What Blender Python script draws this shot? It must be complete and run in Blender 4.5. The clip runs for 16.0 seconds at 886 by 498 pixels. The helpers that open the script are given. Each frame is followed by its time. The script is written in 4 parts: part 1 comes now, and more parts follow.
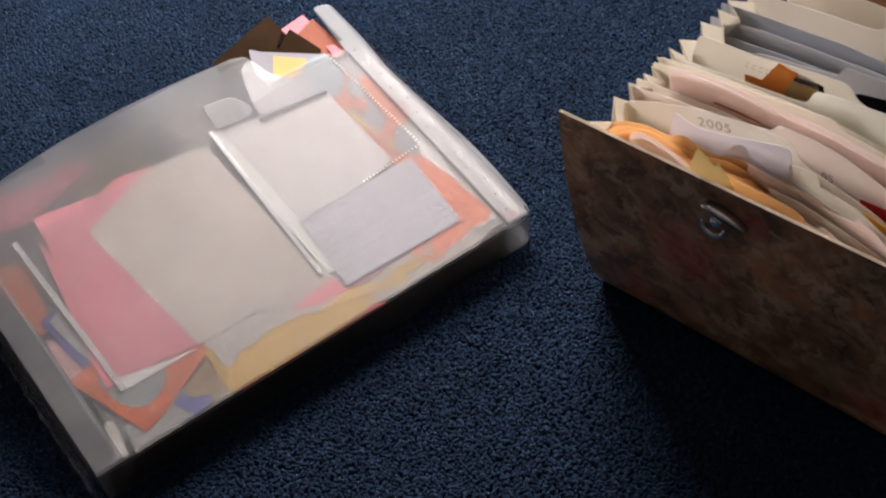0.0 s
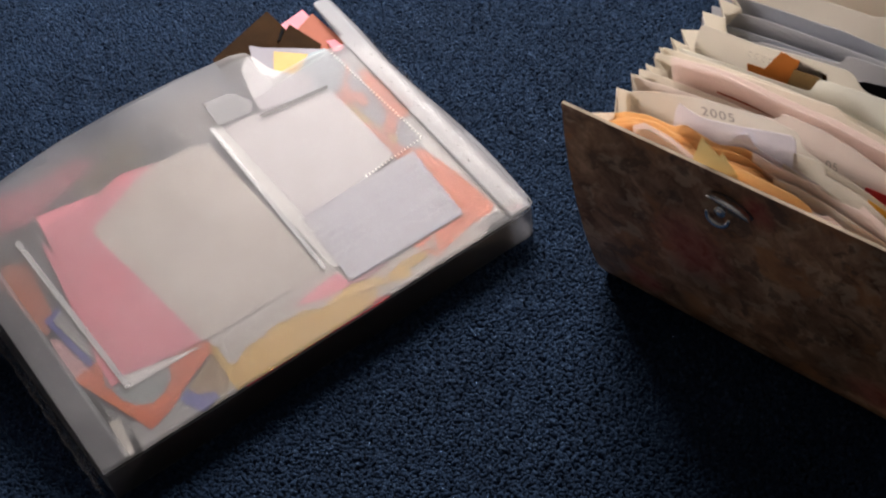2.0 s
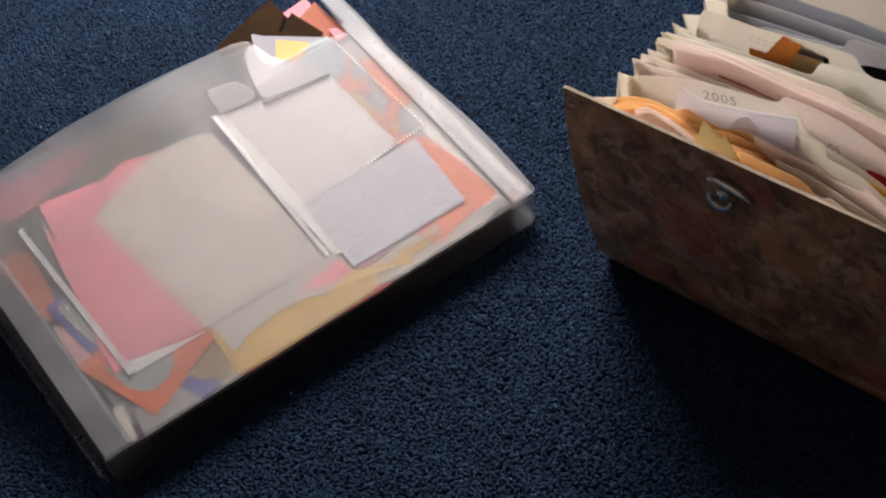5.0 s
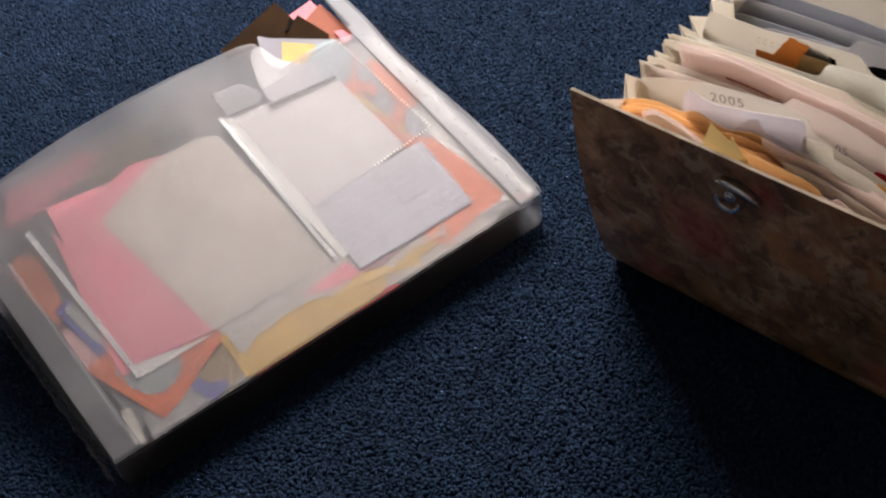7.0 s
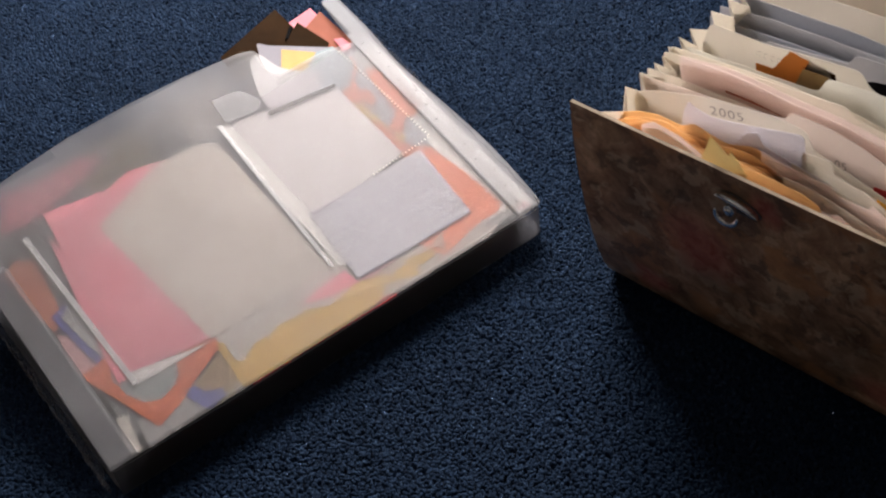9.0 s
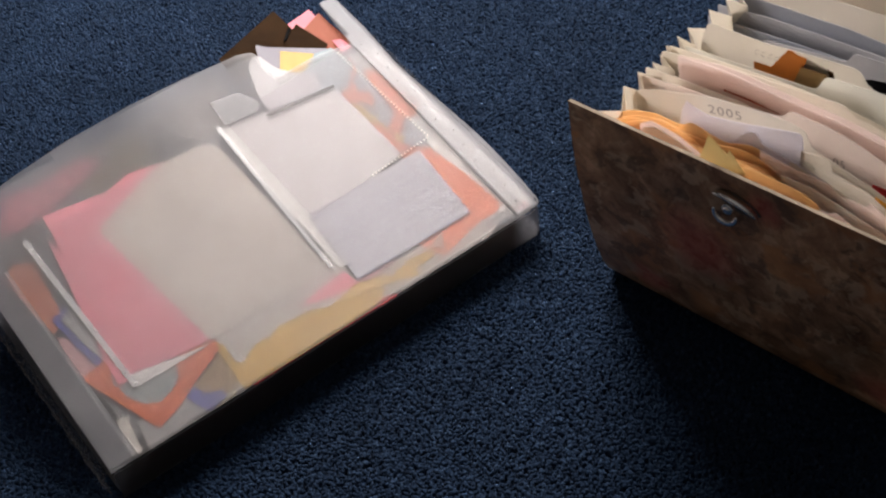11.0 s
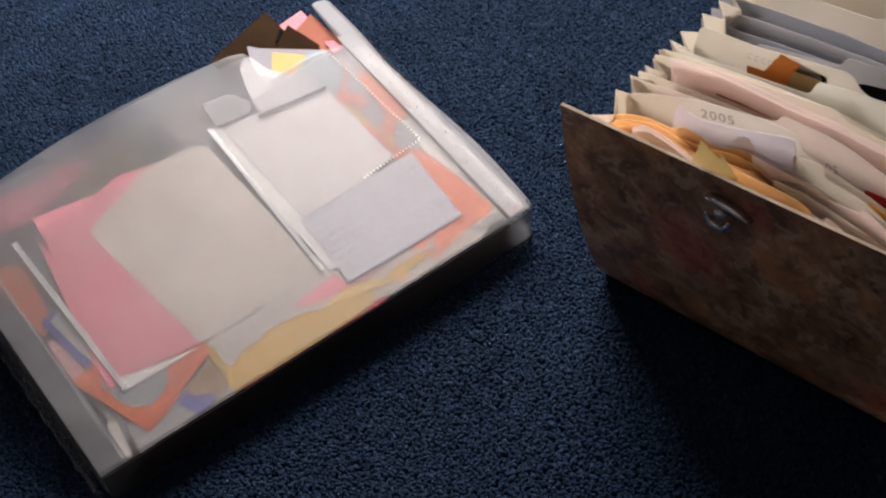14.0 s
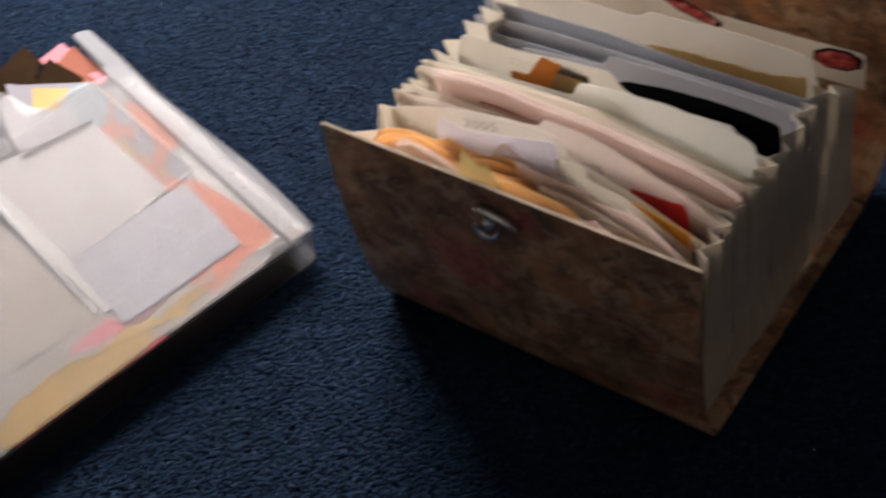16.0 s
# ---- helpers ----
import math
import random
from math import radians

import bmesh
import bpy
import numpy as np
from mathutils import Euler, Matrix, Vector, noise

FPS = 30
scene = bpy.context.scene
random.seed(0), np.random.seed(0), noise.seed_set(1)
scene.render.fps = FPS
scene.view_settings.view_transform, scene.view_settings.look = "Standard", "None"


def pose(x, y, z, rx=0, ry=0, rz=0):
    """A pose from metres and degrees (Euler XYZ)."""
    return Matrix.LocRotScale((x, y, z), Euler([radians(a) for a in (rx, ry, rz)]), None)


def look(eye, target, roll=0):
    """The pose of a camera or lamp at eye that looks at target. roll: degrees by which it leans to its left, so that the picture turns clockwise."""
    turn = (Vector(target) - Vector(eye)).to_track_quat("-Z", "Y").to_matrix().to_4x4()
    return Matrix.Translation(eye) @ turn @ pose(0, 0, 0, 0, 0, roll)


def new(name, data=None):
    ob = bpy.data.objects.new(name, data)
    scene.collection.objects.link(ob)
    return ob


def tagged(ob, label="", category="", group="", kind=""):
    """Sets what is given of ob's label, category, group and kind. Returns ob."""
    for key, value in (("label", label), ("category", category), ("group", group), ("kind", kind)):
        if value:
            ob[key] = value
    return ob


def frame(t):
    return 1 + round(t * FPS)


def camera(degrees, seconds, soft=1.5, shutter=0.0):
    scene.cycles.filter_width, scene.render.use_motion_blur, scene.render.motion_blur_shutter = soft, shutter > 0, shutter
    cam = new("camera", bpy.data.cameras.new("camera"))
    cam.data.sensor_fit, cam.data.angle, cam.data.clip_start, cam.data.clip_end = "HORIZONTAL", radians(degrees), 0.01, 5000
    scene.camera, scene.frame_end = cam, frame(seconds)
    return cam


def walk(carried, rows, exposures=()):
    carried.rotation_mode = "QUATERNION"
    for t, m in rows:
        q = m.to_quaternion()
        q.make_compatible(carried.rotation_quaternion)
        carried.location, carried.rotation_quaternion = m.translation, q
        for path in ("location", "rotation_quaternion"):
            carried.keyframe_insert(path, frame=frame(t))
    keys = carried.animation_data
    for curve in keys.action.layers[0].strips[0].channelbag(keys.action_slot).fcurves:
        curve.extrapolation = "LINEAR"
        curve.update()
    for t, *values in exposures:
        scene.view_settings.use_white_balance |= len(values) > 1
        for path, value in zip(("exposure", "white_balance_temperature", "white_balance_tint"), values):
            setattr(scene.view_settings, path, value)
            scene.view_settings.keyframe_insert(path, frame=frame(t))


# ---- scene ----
cam = camera(36.0, 16.0, soft=2.3, shutter=0.5)
PATH = [
    (0, (0.56, -0.635, 0.931), (-0.51, 0.298, -0.477), -8.8),
    (0.5, (0.557, -0.637, 0.93), (-0.504, 0.305, -0.48), -8.6),
    (1, (0.555, -0.639, 0.928), (-0.501, 0.294, -0.491), -8.8),
    (1.5, (0.555, -0.641, 0.929), (-0.5, 0.293, -0.49), -9.2),
    (2, (0.556, -0.638, 0.929), (-0.51, 0.293, -0.485), -9.5),
    (2.5, (0.557, -0.638, 0.93), (-0.508, 0.296, -0.482), -9.5),
    (3, (0.558, -0.637, 0.928), (-0.507, 0.297, -0.484), -9.5),
    (3.5, (0.557, -0.642, 0.931), (-0.504, 0.296, -0.481), -9.4),
    (4, (0.559, -0.639, 0.928), (-0.507, 0.297, -0.482), -9.6),
    (4.5, (0.562, -0.641, 0.93), (-0.512, 0.286, -0.48), -9.7),
    (4.7, (0.562, -0.643, 0.921), (-0.508, 0.284, -0.491), -9.7),
    (7, (0.558, -0.645, 0.925), (-0.513, 0.277, -0.491), -10.1),
    (7.5, (0.555, -0.642, 0.928), (-0.515, 0.28, -0.488), -9.6),
    (8, (0.556, -0.64, 0.925), (-0.517, 0.285, -0.487), -9.6),
    (8.5, (0.554, -0.644, 0.93), (-0.513, 0.285, -0.483), -9.2),
    (9, (0.554, -0.643, 0.928), (-0.515, 0.287, -0.484), -9.3),
    (9.2, (0.556, -0.644, 0.924), (-0.518, 0.286, -0.483), -9.5),
    (11.5, (0.556, -0.641, 0.928), (-0.514, 0.288, -0.483), -9.8),
    (12, (0.557, -0.64, 0.926), (-0.515, 0.289, -0.485), -10.0),
    (12.5, (0.557, -0.642, 0.926), (-0.517, 0.286, -0.483), -10.0),
    (13, (0.556, -0.64, 0.921), (-0.513, 0.283, -0.496), -10.0),
    (13.5, (0.553, -0.637, 0.928), (-0.514, 0.29, -0.486), -9.4),
    (14, (0.553, -0.636, 0.928), (-0.51, 0.297, -0.486), -9.3),
    (14.5, (0.555, -0.637, 0.924), (-0.506, 0.292, -0.494), -9.2),
    (15, (0.553, -0.627, 0.925), (-0.499, 0.314, -0.492), -9.1),
    (15.2, (0.554, -0.631, 0.918), (-0.487, 0.327, -0.495), -8.6),
    (15.5, (0.562, -0.608, 0.911), (-0.454, 0.363, -0.511), -9.1),
    (15.8, (0.581, -0.585, 0.901), (-0.381, 0.443, -0.52), -8.8),
    (16, (0.58, -0.576, 0.901), (-0.32, 0.505, -0.522), -7.6),
]
walk(cam, [(t, look(eye, target, roll)) for t, eye, target, roll in PATH])


# ---- world and light ----
world = bpy.data.worlds.new("sky")
scene.world = world
world.use_nodes = True
wn = world.node_tree
sky = wn.nodes.new("ShaderNodeTexSky")
sky.sky_type, sky.sun_disc = "NISHITA", False
sky.sun_elevation, sky.sun_rotation = radians(38), radians(150)
wn.links.new(sky.outputs[0], wn.nodes["Background"].inputs[0])
wn.nodes["Background"].inputs[1].default_value = 0.06

WIN = (-1.62, -0.57, 0.62, 1.78)      # window: x from, x to, sill, head
NORTH = 0.95
lamp = new("window_light", bpy.data.lights.new("window_light", "AREA"))
lamp.data.shape, lamp.data.size, lamp.data.size_y = "RECTANGLE", WIN[1] - WIN[0] - 0.1, WIN[3] - WIN[2] - 0.1
lamp.data.energy, lamp.data.color = 68.0, (1.0, 0.935, 0.915)
lamp.matrix_world = look(((WIN[0] + WIN[1]) / 2, NORTH - 0.02, (WIN[2] + WIN[3]) / 2), ((WIN[0] + WIN[1]) / 2 + 0.95, 0, 0.1))


# ---- materials ----
def material(name, colour, rough=0.6, spec=0.4, metal=0.0):
    m = bpy.data.materials.new(name)
    m.use_nodes = True
    b = m.node_tree.nodes["Principled BSDF"]
    b.inputs["Base Color"].default_value = (*colour, 1)
    b.inputs["Roughness"].default_value = rough
    b.inputs["Specular IOR Level"].default_value = spec
    b.inputs["Metallic"].default_value = metal
    return m


def node(m, kind, **inputs):
    n = m.node_tree.nodes.new(kind)
    for key, value in inputs.items():
        n.inputs[key.replace("_", " ")].default_value = value
    return n


def wire(m, a, b):
    m.node_tree.links.new(a, b)


def object_coords(m, scale=(1, 1, 1)):
    co = node(m, "ShaderNodeTexCoord")
    mp = node(m, "ShaderNodeMapping")
    mp.inputs["Scale"].default_value = scale
    wire(m, co.outputs["Object"], mp.inputs[0])
    return mp.outputs[0]


def ramp(m, fac, stops):
    r = node(m, "ShaderNodeValToRGB")
    el = r.color_ramp.elements
    while len(el) < len(stops):
        el.new(0.5)
    for e, (p, c) in zip(el, stops):
        e.position, e.color = p, (*c, 1)
    wire(m, fac, r.inputs[0])
    return r.outputs[0]


def noise_tex(m, vec, scale, detail=4, rough=0.55):
    n = node(m, "ShaderNodeTexNoise", Scale=scale, Detail=detail, Roughness=rough)
    wire(m, vec, n.inputs["Vector"])
    return n.outputs["Fac"]


def bump(m, height, strength, distance=0.001):
    b = node(m, "ShaderNodeBump", Strength=strength, Distance=distance)
    wire(m, height, b.inputs["Height"])
    wire(m, b.outputs[0], m.node_tree.nodes["Principled BSDF"].inputs["Normal"])


def scaled(c, k):
    return tuple(min(1, x * k) for x in c)


def paper(name, colour, rough=0.6, spec=0.3, vary=0.10, grain=900, through_light=0.0, relief=0.12):
    """Paper or card: faint mottling, fibre grain, soft waves."""
    m = material(name, colour, rough, spec)
    v = object_coords(m)
    b = m.node_tree.nodes["Principled BSDF"]
    wire(m, ramp(m, noise_tex(m, v, 22, 5), [(0.3, scaled(colour, 1 - vary)), (0.7, scaled(colour, 1 + vary))]), b.inputs["Base Color"])
    big = node(m, "ShaderNodeMath")
    big.operation = "MULTIPLY_ADD"
    big.inputs[1].default_value = 0.12
    wire(m, noise_tex(m, v, grain, 2), big.inputs[0])
    wire(m, noise_tex(m, v, 30, 2), big.inputs[2])
    bump(m, big.outputs[0], relief, 0.0010)
    if through_light:
        tr = node(m, "ShaderNodeBsdfTranslucent", Color=(*colour, 1))
        mix = node(m, "ShaderNodeMixShader", Fac=through_light)
        wire(m, b.outputs[0], mix.inputs[1])
        wire(m, tr.outputs[0], mix.inputs[2])
        wire(m, mix.outputs[0], m.node_tree.nodes["Material Output"].inputs[0])
    return m


def plastic(name, haze, rough=0.35, colour=(0.87, 0.865, 0.86), tint=(0.955, 0.95, 0.955), wave=0.3, sheen=0.004, blur=0.0, frost=0.42, cloud=0.15, cloud_size=25):
    """Frosted polypropylene: clear share and milky share, with scuffs."""
    m = material(name, colour, rough, 0.5)
    v = object_coords(m)
    b = m.node_tree.nodes["Principled BSDF"]
    wire(m, ramp(m, noise_tex(m, v, 60, 3, 0.5), [(0.25, (rough - 0.03,) * 3), (0.75, (rough + 0.05,) * 3)]), b.inputs["Roughness"])
    bump(m, noise_tex(m, v, 14, 3), wave, 0.004)
    clear = node(m, "ShaderNodeBsdfTransparent", Color=(*tint, 1))
    soft = node(m, "ShaderNodeBsdfTranslucent", Color=(*colour, 1))
    milk = node(m, "ShaderNodeMixShader", Fac=0.35)
    wire(m, b.outputs[0], milk.inputs[1])
    wire(m, soft.outputs[0], milk.inputs[2])
    mix = node(m, "ShaderNodeMixShader")
    amount = ramp(m, noise_tex(m, v, cloud_size, 3, 0.5), [(0.28, (haze * (1 - cloud),) * 3), (0.72, (haze * (1 + cloud),) * 3)])
    wire(m, amount, mix.inputs[0])
    through_share = clear.outputs[0]
    if blur:
        frosted = node(m, "ShaderNodeBsdfRefraction", Color=(*tint, 1), Roughness=frost, IOR=1.4)
        etched = node(m, "ShaderNodeMixShader", Fac=blur)
        wire(m, clear.outputs[0], etched.inputs[1])
        wire(m, frosted.outputs[0], etched.inputs[2])
        through_share = etched.outputs[0]
    wire(m, through_share, mix.inputs[1])
    wire(m, milk.outputs[0], mix.inputs[2])
    gloss = node(m, "ShaderNodeBsdfGlossy", Roughness=rough + 0.12)
    wire(m, b.inputs["Normal"].links[0].from_socket, gloss.inputs["Normal"])
    graze = node(m, "ShaderNodeLayerWeight", Blend=0.5)
    steep = node(m, "ShaderNodeMath")
    steep.operation = "POWER"
    steep.inputs[1].default_value = 4.0
    wire(m, graze.outputs["Facing"], steep.inputs[0])
    fres = node(m, "ShaderNodeMath")
    fres.operation = "MULTIPLY_ADD"
    fres.inputs[1].default_value, fres.inputs[2].default_value = 0.12, sheen
    wire(m, steep.outputs[0], fres.inputs[0])
    shine = node(m, "ShaderNodeMixShader")
    wire(m, fres.outputs[0], shine.inputs[0])
    wire(m, mix.outputs[0], shine.inputs[1])
    wire(m, gloss.outputs[0], shine.inputs[2])
    wire(m, shine.outputs[0], m.node_tree.nodes["Material Output"].inputs[0])
    return m


def floral_board(name):
    """Printed cardboard: faded brown foliage with rose blooms."""
    m = material(name, (0.2, 0.13, 0.08), 0.55, 0.35)
    v = object_coords(m)
    b = m.node_tree.nodes["Principled BSDF"]
    warp = node(m, "ShaderNodeVectorMath")
    warp.operation = "MULTIPLY_ADD"
    nz = node(m, "ShaderNodeTexNoise", Scale=34.0, Detail=6.0)
    wire(m, v, nz.inputs["Vector"])
    wire(m, nz.outputs["Color"], warp.inputs[0])
    warp.inputs[1].default_value = (0.05, 0.05, 0.05)
    wire(m, v, warp.inputs[2])
    leaves = ramp(m, noise_tex(m, warp.outputs[0], 30, 8, 0.68), [(0.32, (0.15, 0.088, 0.055)), (0.45, (0.33, 0.205, 0.128)), (0.55, (0.47, 0.315, 0.205)), (0.68, (0.68, 0.50, 0.355))])
    petals = ramp(m, noise_tex(m, warp.outputs[0], 75, 3), [(0.35, (0.42, 0.075, 0.055)), (0.6, (0.58, 0.20, 0.15))])
    blooms = None
    bend = node(m, "ShaderNodeVectorMath")
    bend.operation = "MULTIPLY_ADD"
    wire(m, nz.outputs["Color"], bend.inputs[0])
    bend.inputs[1].default_value = (0.03, 0.03, 0.03)
    wire(m, v, bend.inputs[2])
    for x, z, size in ((-0.040, 0.132, 0.046), (0.125, 0.050, 0.030), (-0.10, 0.040, 0.026), (0.02, 0.215, 0.020)):
        far = node(m, "ShaderNodeVectorMath")
        far.operation = "DISTANCE"
        flat = node(m, "ShaderNodeVectorMath")
        flat.operation = "MULTIPLY"
        flat.inputs[1].default_value = (1, 0, 1)
        wire(m, bend.outputs[0], flat.inputs[0])
        wire(m, flat.outputs[0], far.inputs[0])
        far.inputs[1].default_value = (x + 0.015, 0, z + 0.015)
        spot = ramp(m, far.outputs["Value"], [(size * 0.35, (0.8, 0.8, 0.8)), (size, (0, 0, 0))])
        if blooms is None:
            blooms = spot
        else:
            most = node(m, "ShaderNodeMath")
            most.operation = "MAXIMUM"
            wire(m, blooms, most.inputs[0])
            wire(m, spot, most.inputs[1])
            blooms = most.outputs[0]
    mix = node(m, "ShaderNodeMix")
    mix.data_type = "RGBA"
    wire(m, blooms, mix.inputs["Factor"])
    for scale, lo, hi, tone in ((30, 0.53, 0.575, (0.62, 0.50, 0.36)), (42, 0.56, 0.62, (0.15, 0.105, 0.078)), (24, 0.55, 0.61, (0.50, 0.27, 0.13))):
        print_layer = node(m, "ShaderNodeMix")
        print_layer.data_type = "RGBA"
        shift = node(m, "ShaderNodeMapping")
        shift.inputs["Location"].default_value = (scale * 0.37, scale * 0.11, scale * 0.23)
        wire(m, bend.outputs[0], shift.inputs[0])
        wire(m, ramp(m, noise_tex(m, shift.outputs[0], scale, 4, 0.6), [(lo, (0, 0, 0)), (hi, (0.7, 0.7, 0.7))]), print_layer.inputs["Factor"])
        wire(m, leaves, print_layer.inputs[6])
        print_layer.inputs[7].default_value = (*tone, 1)
        leaves = print_layer.outputs[2]
    blotch = node(m, "ShaderNodeMix")
    blotch.data_type, blotch.blend_type = "RGBA", "MULTIPLY"
    blotch.inputs["Factor"].default_value = 1.0
    wire(m, leaves, blotch.inputs[6])
    wire(m, ramp(m, noise_tex(m, bend.outputs[0], 13, 3), [(0.32, (0.58, 0.54, 0.52)), (0.5, (1.03, 0.93, 0.87)), (0.68, (1.45, 1.29, 1.16))]), blotch.inputs[7])
    wire(m, blotch.outputs[2], mix.inputs[6])
    wire(m, petals, mix.inputs[7])
    wire(m, mix.outputs[2], b.inputs["Base Color"])
    bump(m, noise_tex(m, v, 600, 3), 0.15, 0.0006)
    return m


CREAM = paper("cream_card", (0.90, 0.855, 0.78), 0.6, 0.25, 0.05, through_light=0.5)
IVORY = paper("ivory_card", (0.82, 0.78, 0.715), 0.6, 0.25, 0.05, through_light=0.62)
BLUSH = paper("blush_card", (0.84, 0.77, 0.725), 0.6, 0.25, 0.05, through_light=0.62)
ROSY = paper("rosy_card", (0.91, 0.82, 0.785), 0.6, 0.25, 0.05, through_light=0.62)
MINT = paper("pale_green_card", (0.83, 0.815, 0.765), 0.6, 0.25, 0.05, through_light=0.62)
GREY_CARD = paper("grey_card", (0.64, 0.63, 0.64), 0.55, 0.3, 0.08, through_light=0.55)
PAGE = paper("thin_page", (0.73, 0.67, 0.56), 0.65, 0.25, 0.12)
SLATE = paper("slate_card", (0.52, 0.535, 0.575), 0.5, 0.35, 0.08, through_light=0.5)
# Darker, less translucent copy of the cream card, putting shade into the right gusset.
GUSSET_SHADED = paper("gusset_paper_shaded", (0.86, 0.80, 0.71), 0.7, 0.2, 0.08, through_light=0.28)
TERRACOTTA = paper("terracotta_card", (0.38, 0.115, 0.06), 0.6, 0.3, 0.14)
LILAC = paper("lilac_paper", (0.88, 0.86, 0.90), 0.6, 0.25, 0.05, through_light=0.5)
WHITE = paper("white_paper", (0.90, 0.875, 0.82), 0.6, 0.3, 0.04)
PINK = paper("pink_paper", (0.87, 0.255, 0.305), 0.6, 0.3, 0.08)
ORANGE = paper("orange_card", (0.56, 0.10, 0.015), 0.6, 0.3, 0.14)
MANILA = paper("manila_paper", (0.92, 0.70, 0.43), 0.6, 0.3, 0.08, through_light=0.62)
GOLD = paper("gold_paper", (0.60, 0.36, 0.05), 0.55, 0.35, 0.14)
YELLOW = paper("yellow_paper", (0.72, 0.47, 0.12), 0.55, 0.3, 0.08)
BROWN = paper("brown_card", (0.034, 0.015, 0.004), 0.75, 0.04, 0.35)
RUST = paper("rust_card", (0.40, 0.10, 0.045), 0.6, 0.2, 0.1)
DUSK = paper("lilac_grey_paper", (0.40, 0.38, 0.42), 0.65, 0.15, 0.06)
UMBER = paper("brown_grey_paper", (0.17, 0.15, 0.12), 0.6, 0.2, 0.15)
TAN = paper("tan_card", (0.29, 0.185, 0.08), 0.6, 0.3, 0.15)
BLACK = paper("black_card", (0.003, 0.003, 0.004), 0.7, 0.03, 0.2)
RED = paper("red_card", (0.72, 0.04, 0.05), 0.5, 0.35, 0.1)
BLUE = paper("blue_card", (0.03, 0.035, 0.24), 0.55, 0.35, 0.15)
# Dark grey that paints the dimness inside the case onto its deep sheets.
SHADE_GREY = paper("shade_grey_paper", (0.19, 0.19, 0.185), 0.65, 0.2, 0.15)
def petal_paper(name):
    """Printed rose: dark red folds with pale pink edges."""
    m = material(name, (0.45, 0.06, 0.06), 0.55, 0.3)
    v = object_coords(m)
    b = m.node_tree.nodes["Principled BSDF"]
    wire(m, ramp(m, noise_tex(m, v, 95, 3, 0.6), [(0.36, (0.10, 0.012, 0.012)), (0.48, (0.48, 0.05, 0.05)), (0.58, (0.62, 0.11, 0.10)), (0.68, (0.72, 0.42, 0.36))]), b.inputs["Base Color"])
    return m


PETAL = petal_paper("rose_print")
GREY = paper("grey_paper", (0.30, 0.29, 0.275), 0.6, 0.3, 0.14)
GLARE_WHITE = paper("glare_white_paper", (0.72, 0.70, 0.69), 0.6, 0.25, 0.06)
CORAL = paper("coral_card", (0.80, 0.22, 0.10), 0.6, 0.3, 0.08)
MIST = paper("mist_paper", (0.47, 0.50, 0.52), 0.6, 0.25, 0.14)
DUSTY = paper("dusty_pink_paper", (0.52, 0.27, 0.27), 0.6, 0.25, 0.1)
TEAL = paper("grey_teal_paper", (0.27, 0.30, 0.29), 0.6, 0.25, 0.12)
OLIVE = paper("olive_card", (0.36, 0.31, 0.20), 0.6, 0.25, 0.12)
TISSUE = paper("tissue_paper", (0.55, 0.51, 0.46), 0.6, 0.25, 0.06)
BOARD = floral_board("floral_board")
EDGE = paper("raw_board_edge", (0.50, 0.40, 0.29), 0.7, 0.2, 0.4)
# The cover's broad haze clouds paint patches of window sheen into its milkiness.
FROST = plastic("frosted_cover", 0.07, 0.36, wave=0.2, sheen=0.02, blur=0.32, cloud=0.6, cloud_size=9)
FROST_EDGE = plastic("frosted_edge", 0.075, 0.45, tint=(0.88, 0.88, 0.90), wave=0.03, sheen=0.02, blur=0.4, cloud=0.5, cloud_size=18)
# Same plastic as the cover; shade of walls and spine is put into darker colours.
FROST_WALL_SHADED = plastic("frosted_wall_shaded", 0.07, 0.5, (0.5, 0.5, 0.52))
FROST_SPINE_SHADED = plastic("frosted_spine_shaded", 0.035, 0.42, (0.45, 0.46, 0.50), tint=(0.85, 0.85, 0.87), blur=0.3)
SEAM = plastic("sleeve_seam", 0.24, 0.3, wave=0.1, sheen=0.05)
CLEAR = plastic("clear_sleeve", 0.03, 0.25, wave=0.5)
CHROME = material("chrome", (0.97, 0.96, 0.95), 0.17, 0.5, 1.0)
# Latch plate metal, darkened to paint the dim gap between hood and ring.
PLATE_SHADED = material("shaded_plate_metal", (0.26, 0.25, 0.24), 0.4, 0.5, 1.0)
AMBERGOLD = paper("amber_gold_paper", (0.80, 0.42, 0.05), 0.55, 0.3, 0.1, through_light=0.2)
AMBER = paper("amber_card", (0.62, 0.20, 0.03), 0.6, 0.3, 0.1)
SPOTTED = paper("spotted_tan", (0.88, 0.66, 0.34), 0.6, 0.3, 0.35, through_light=0.45)
GRAPHITE = material("pencil", (0.40, 0.36, 0.34), 0.6, 0.3)


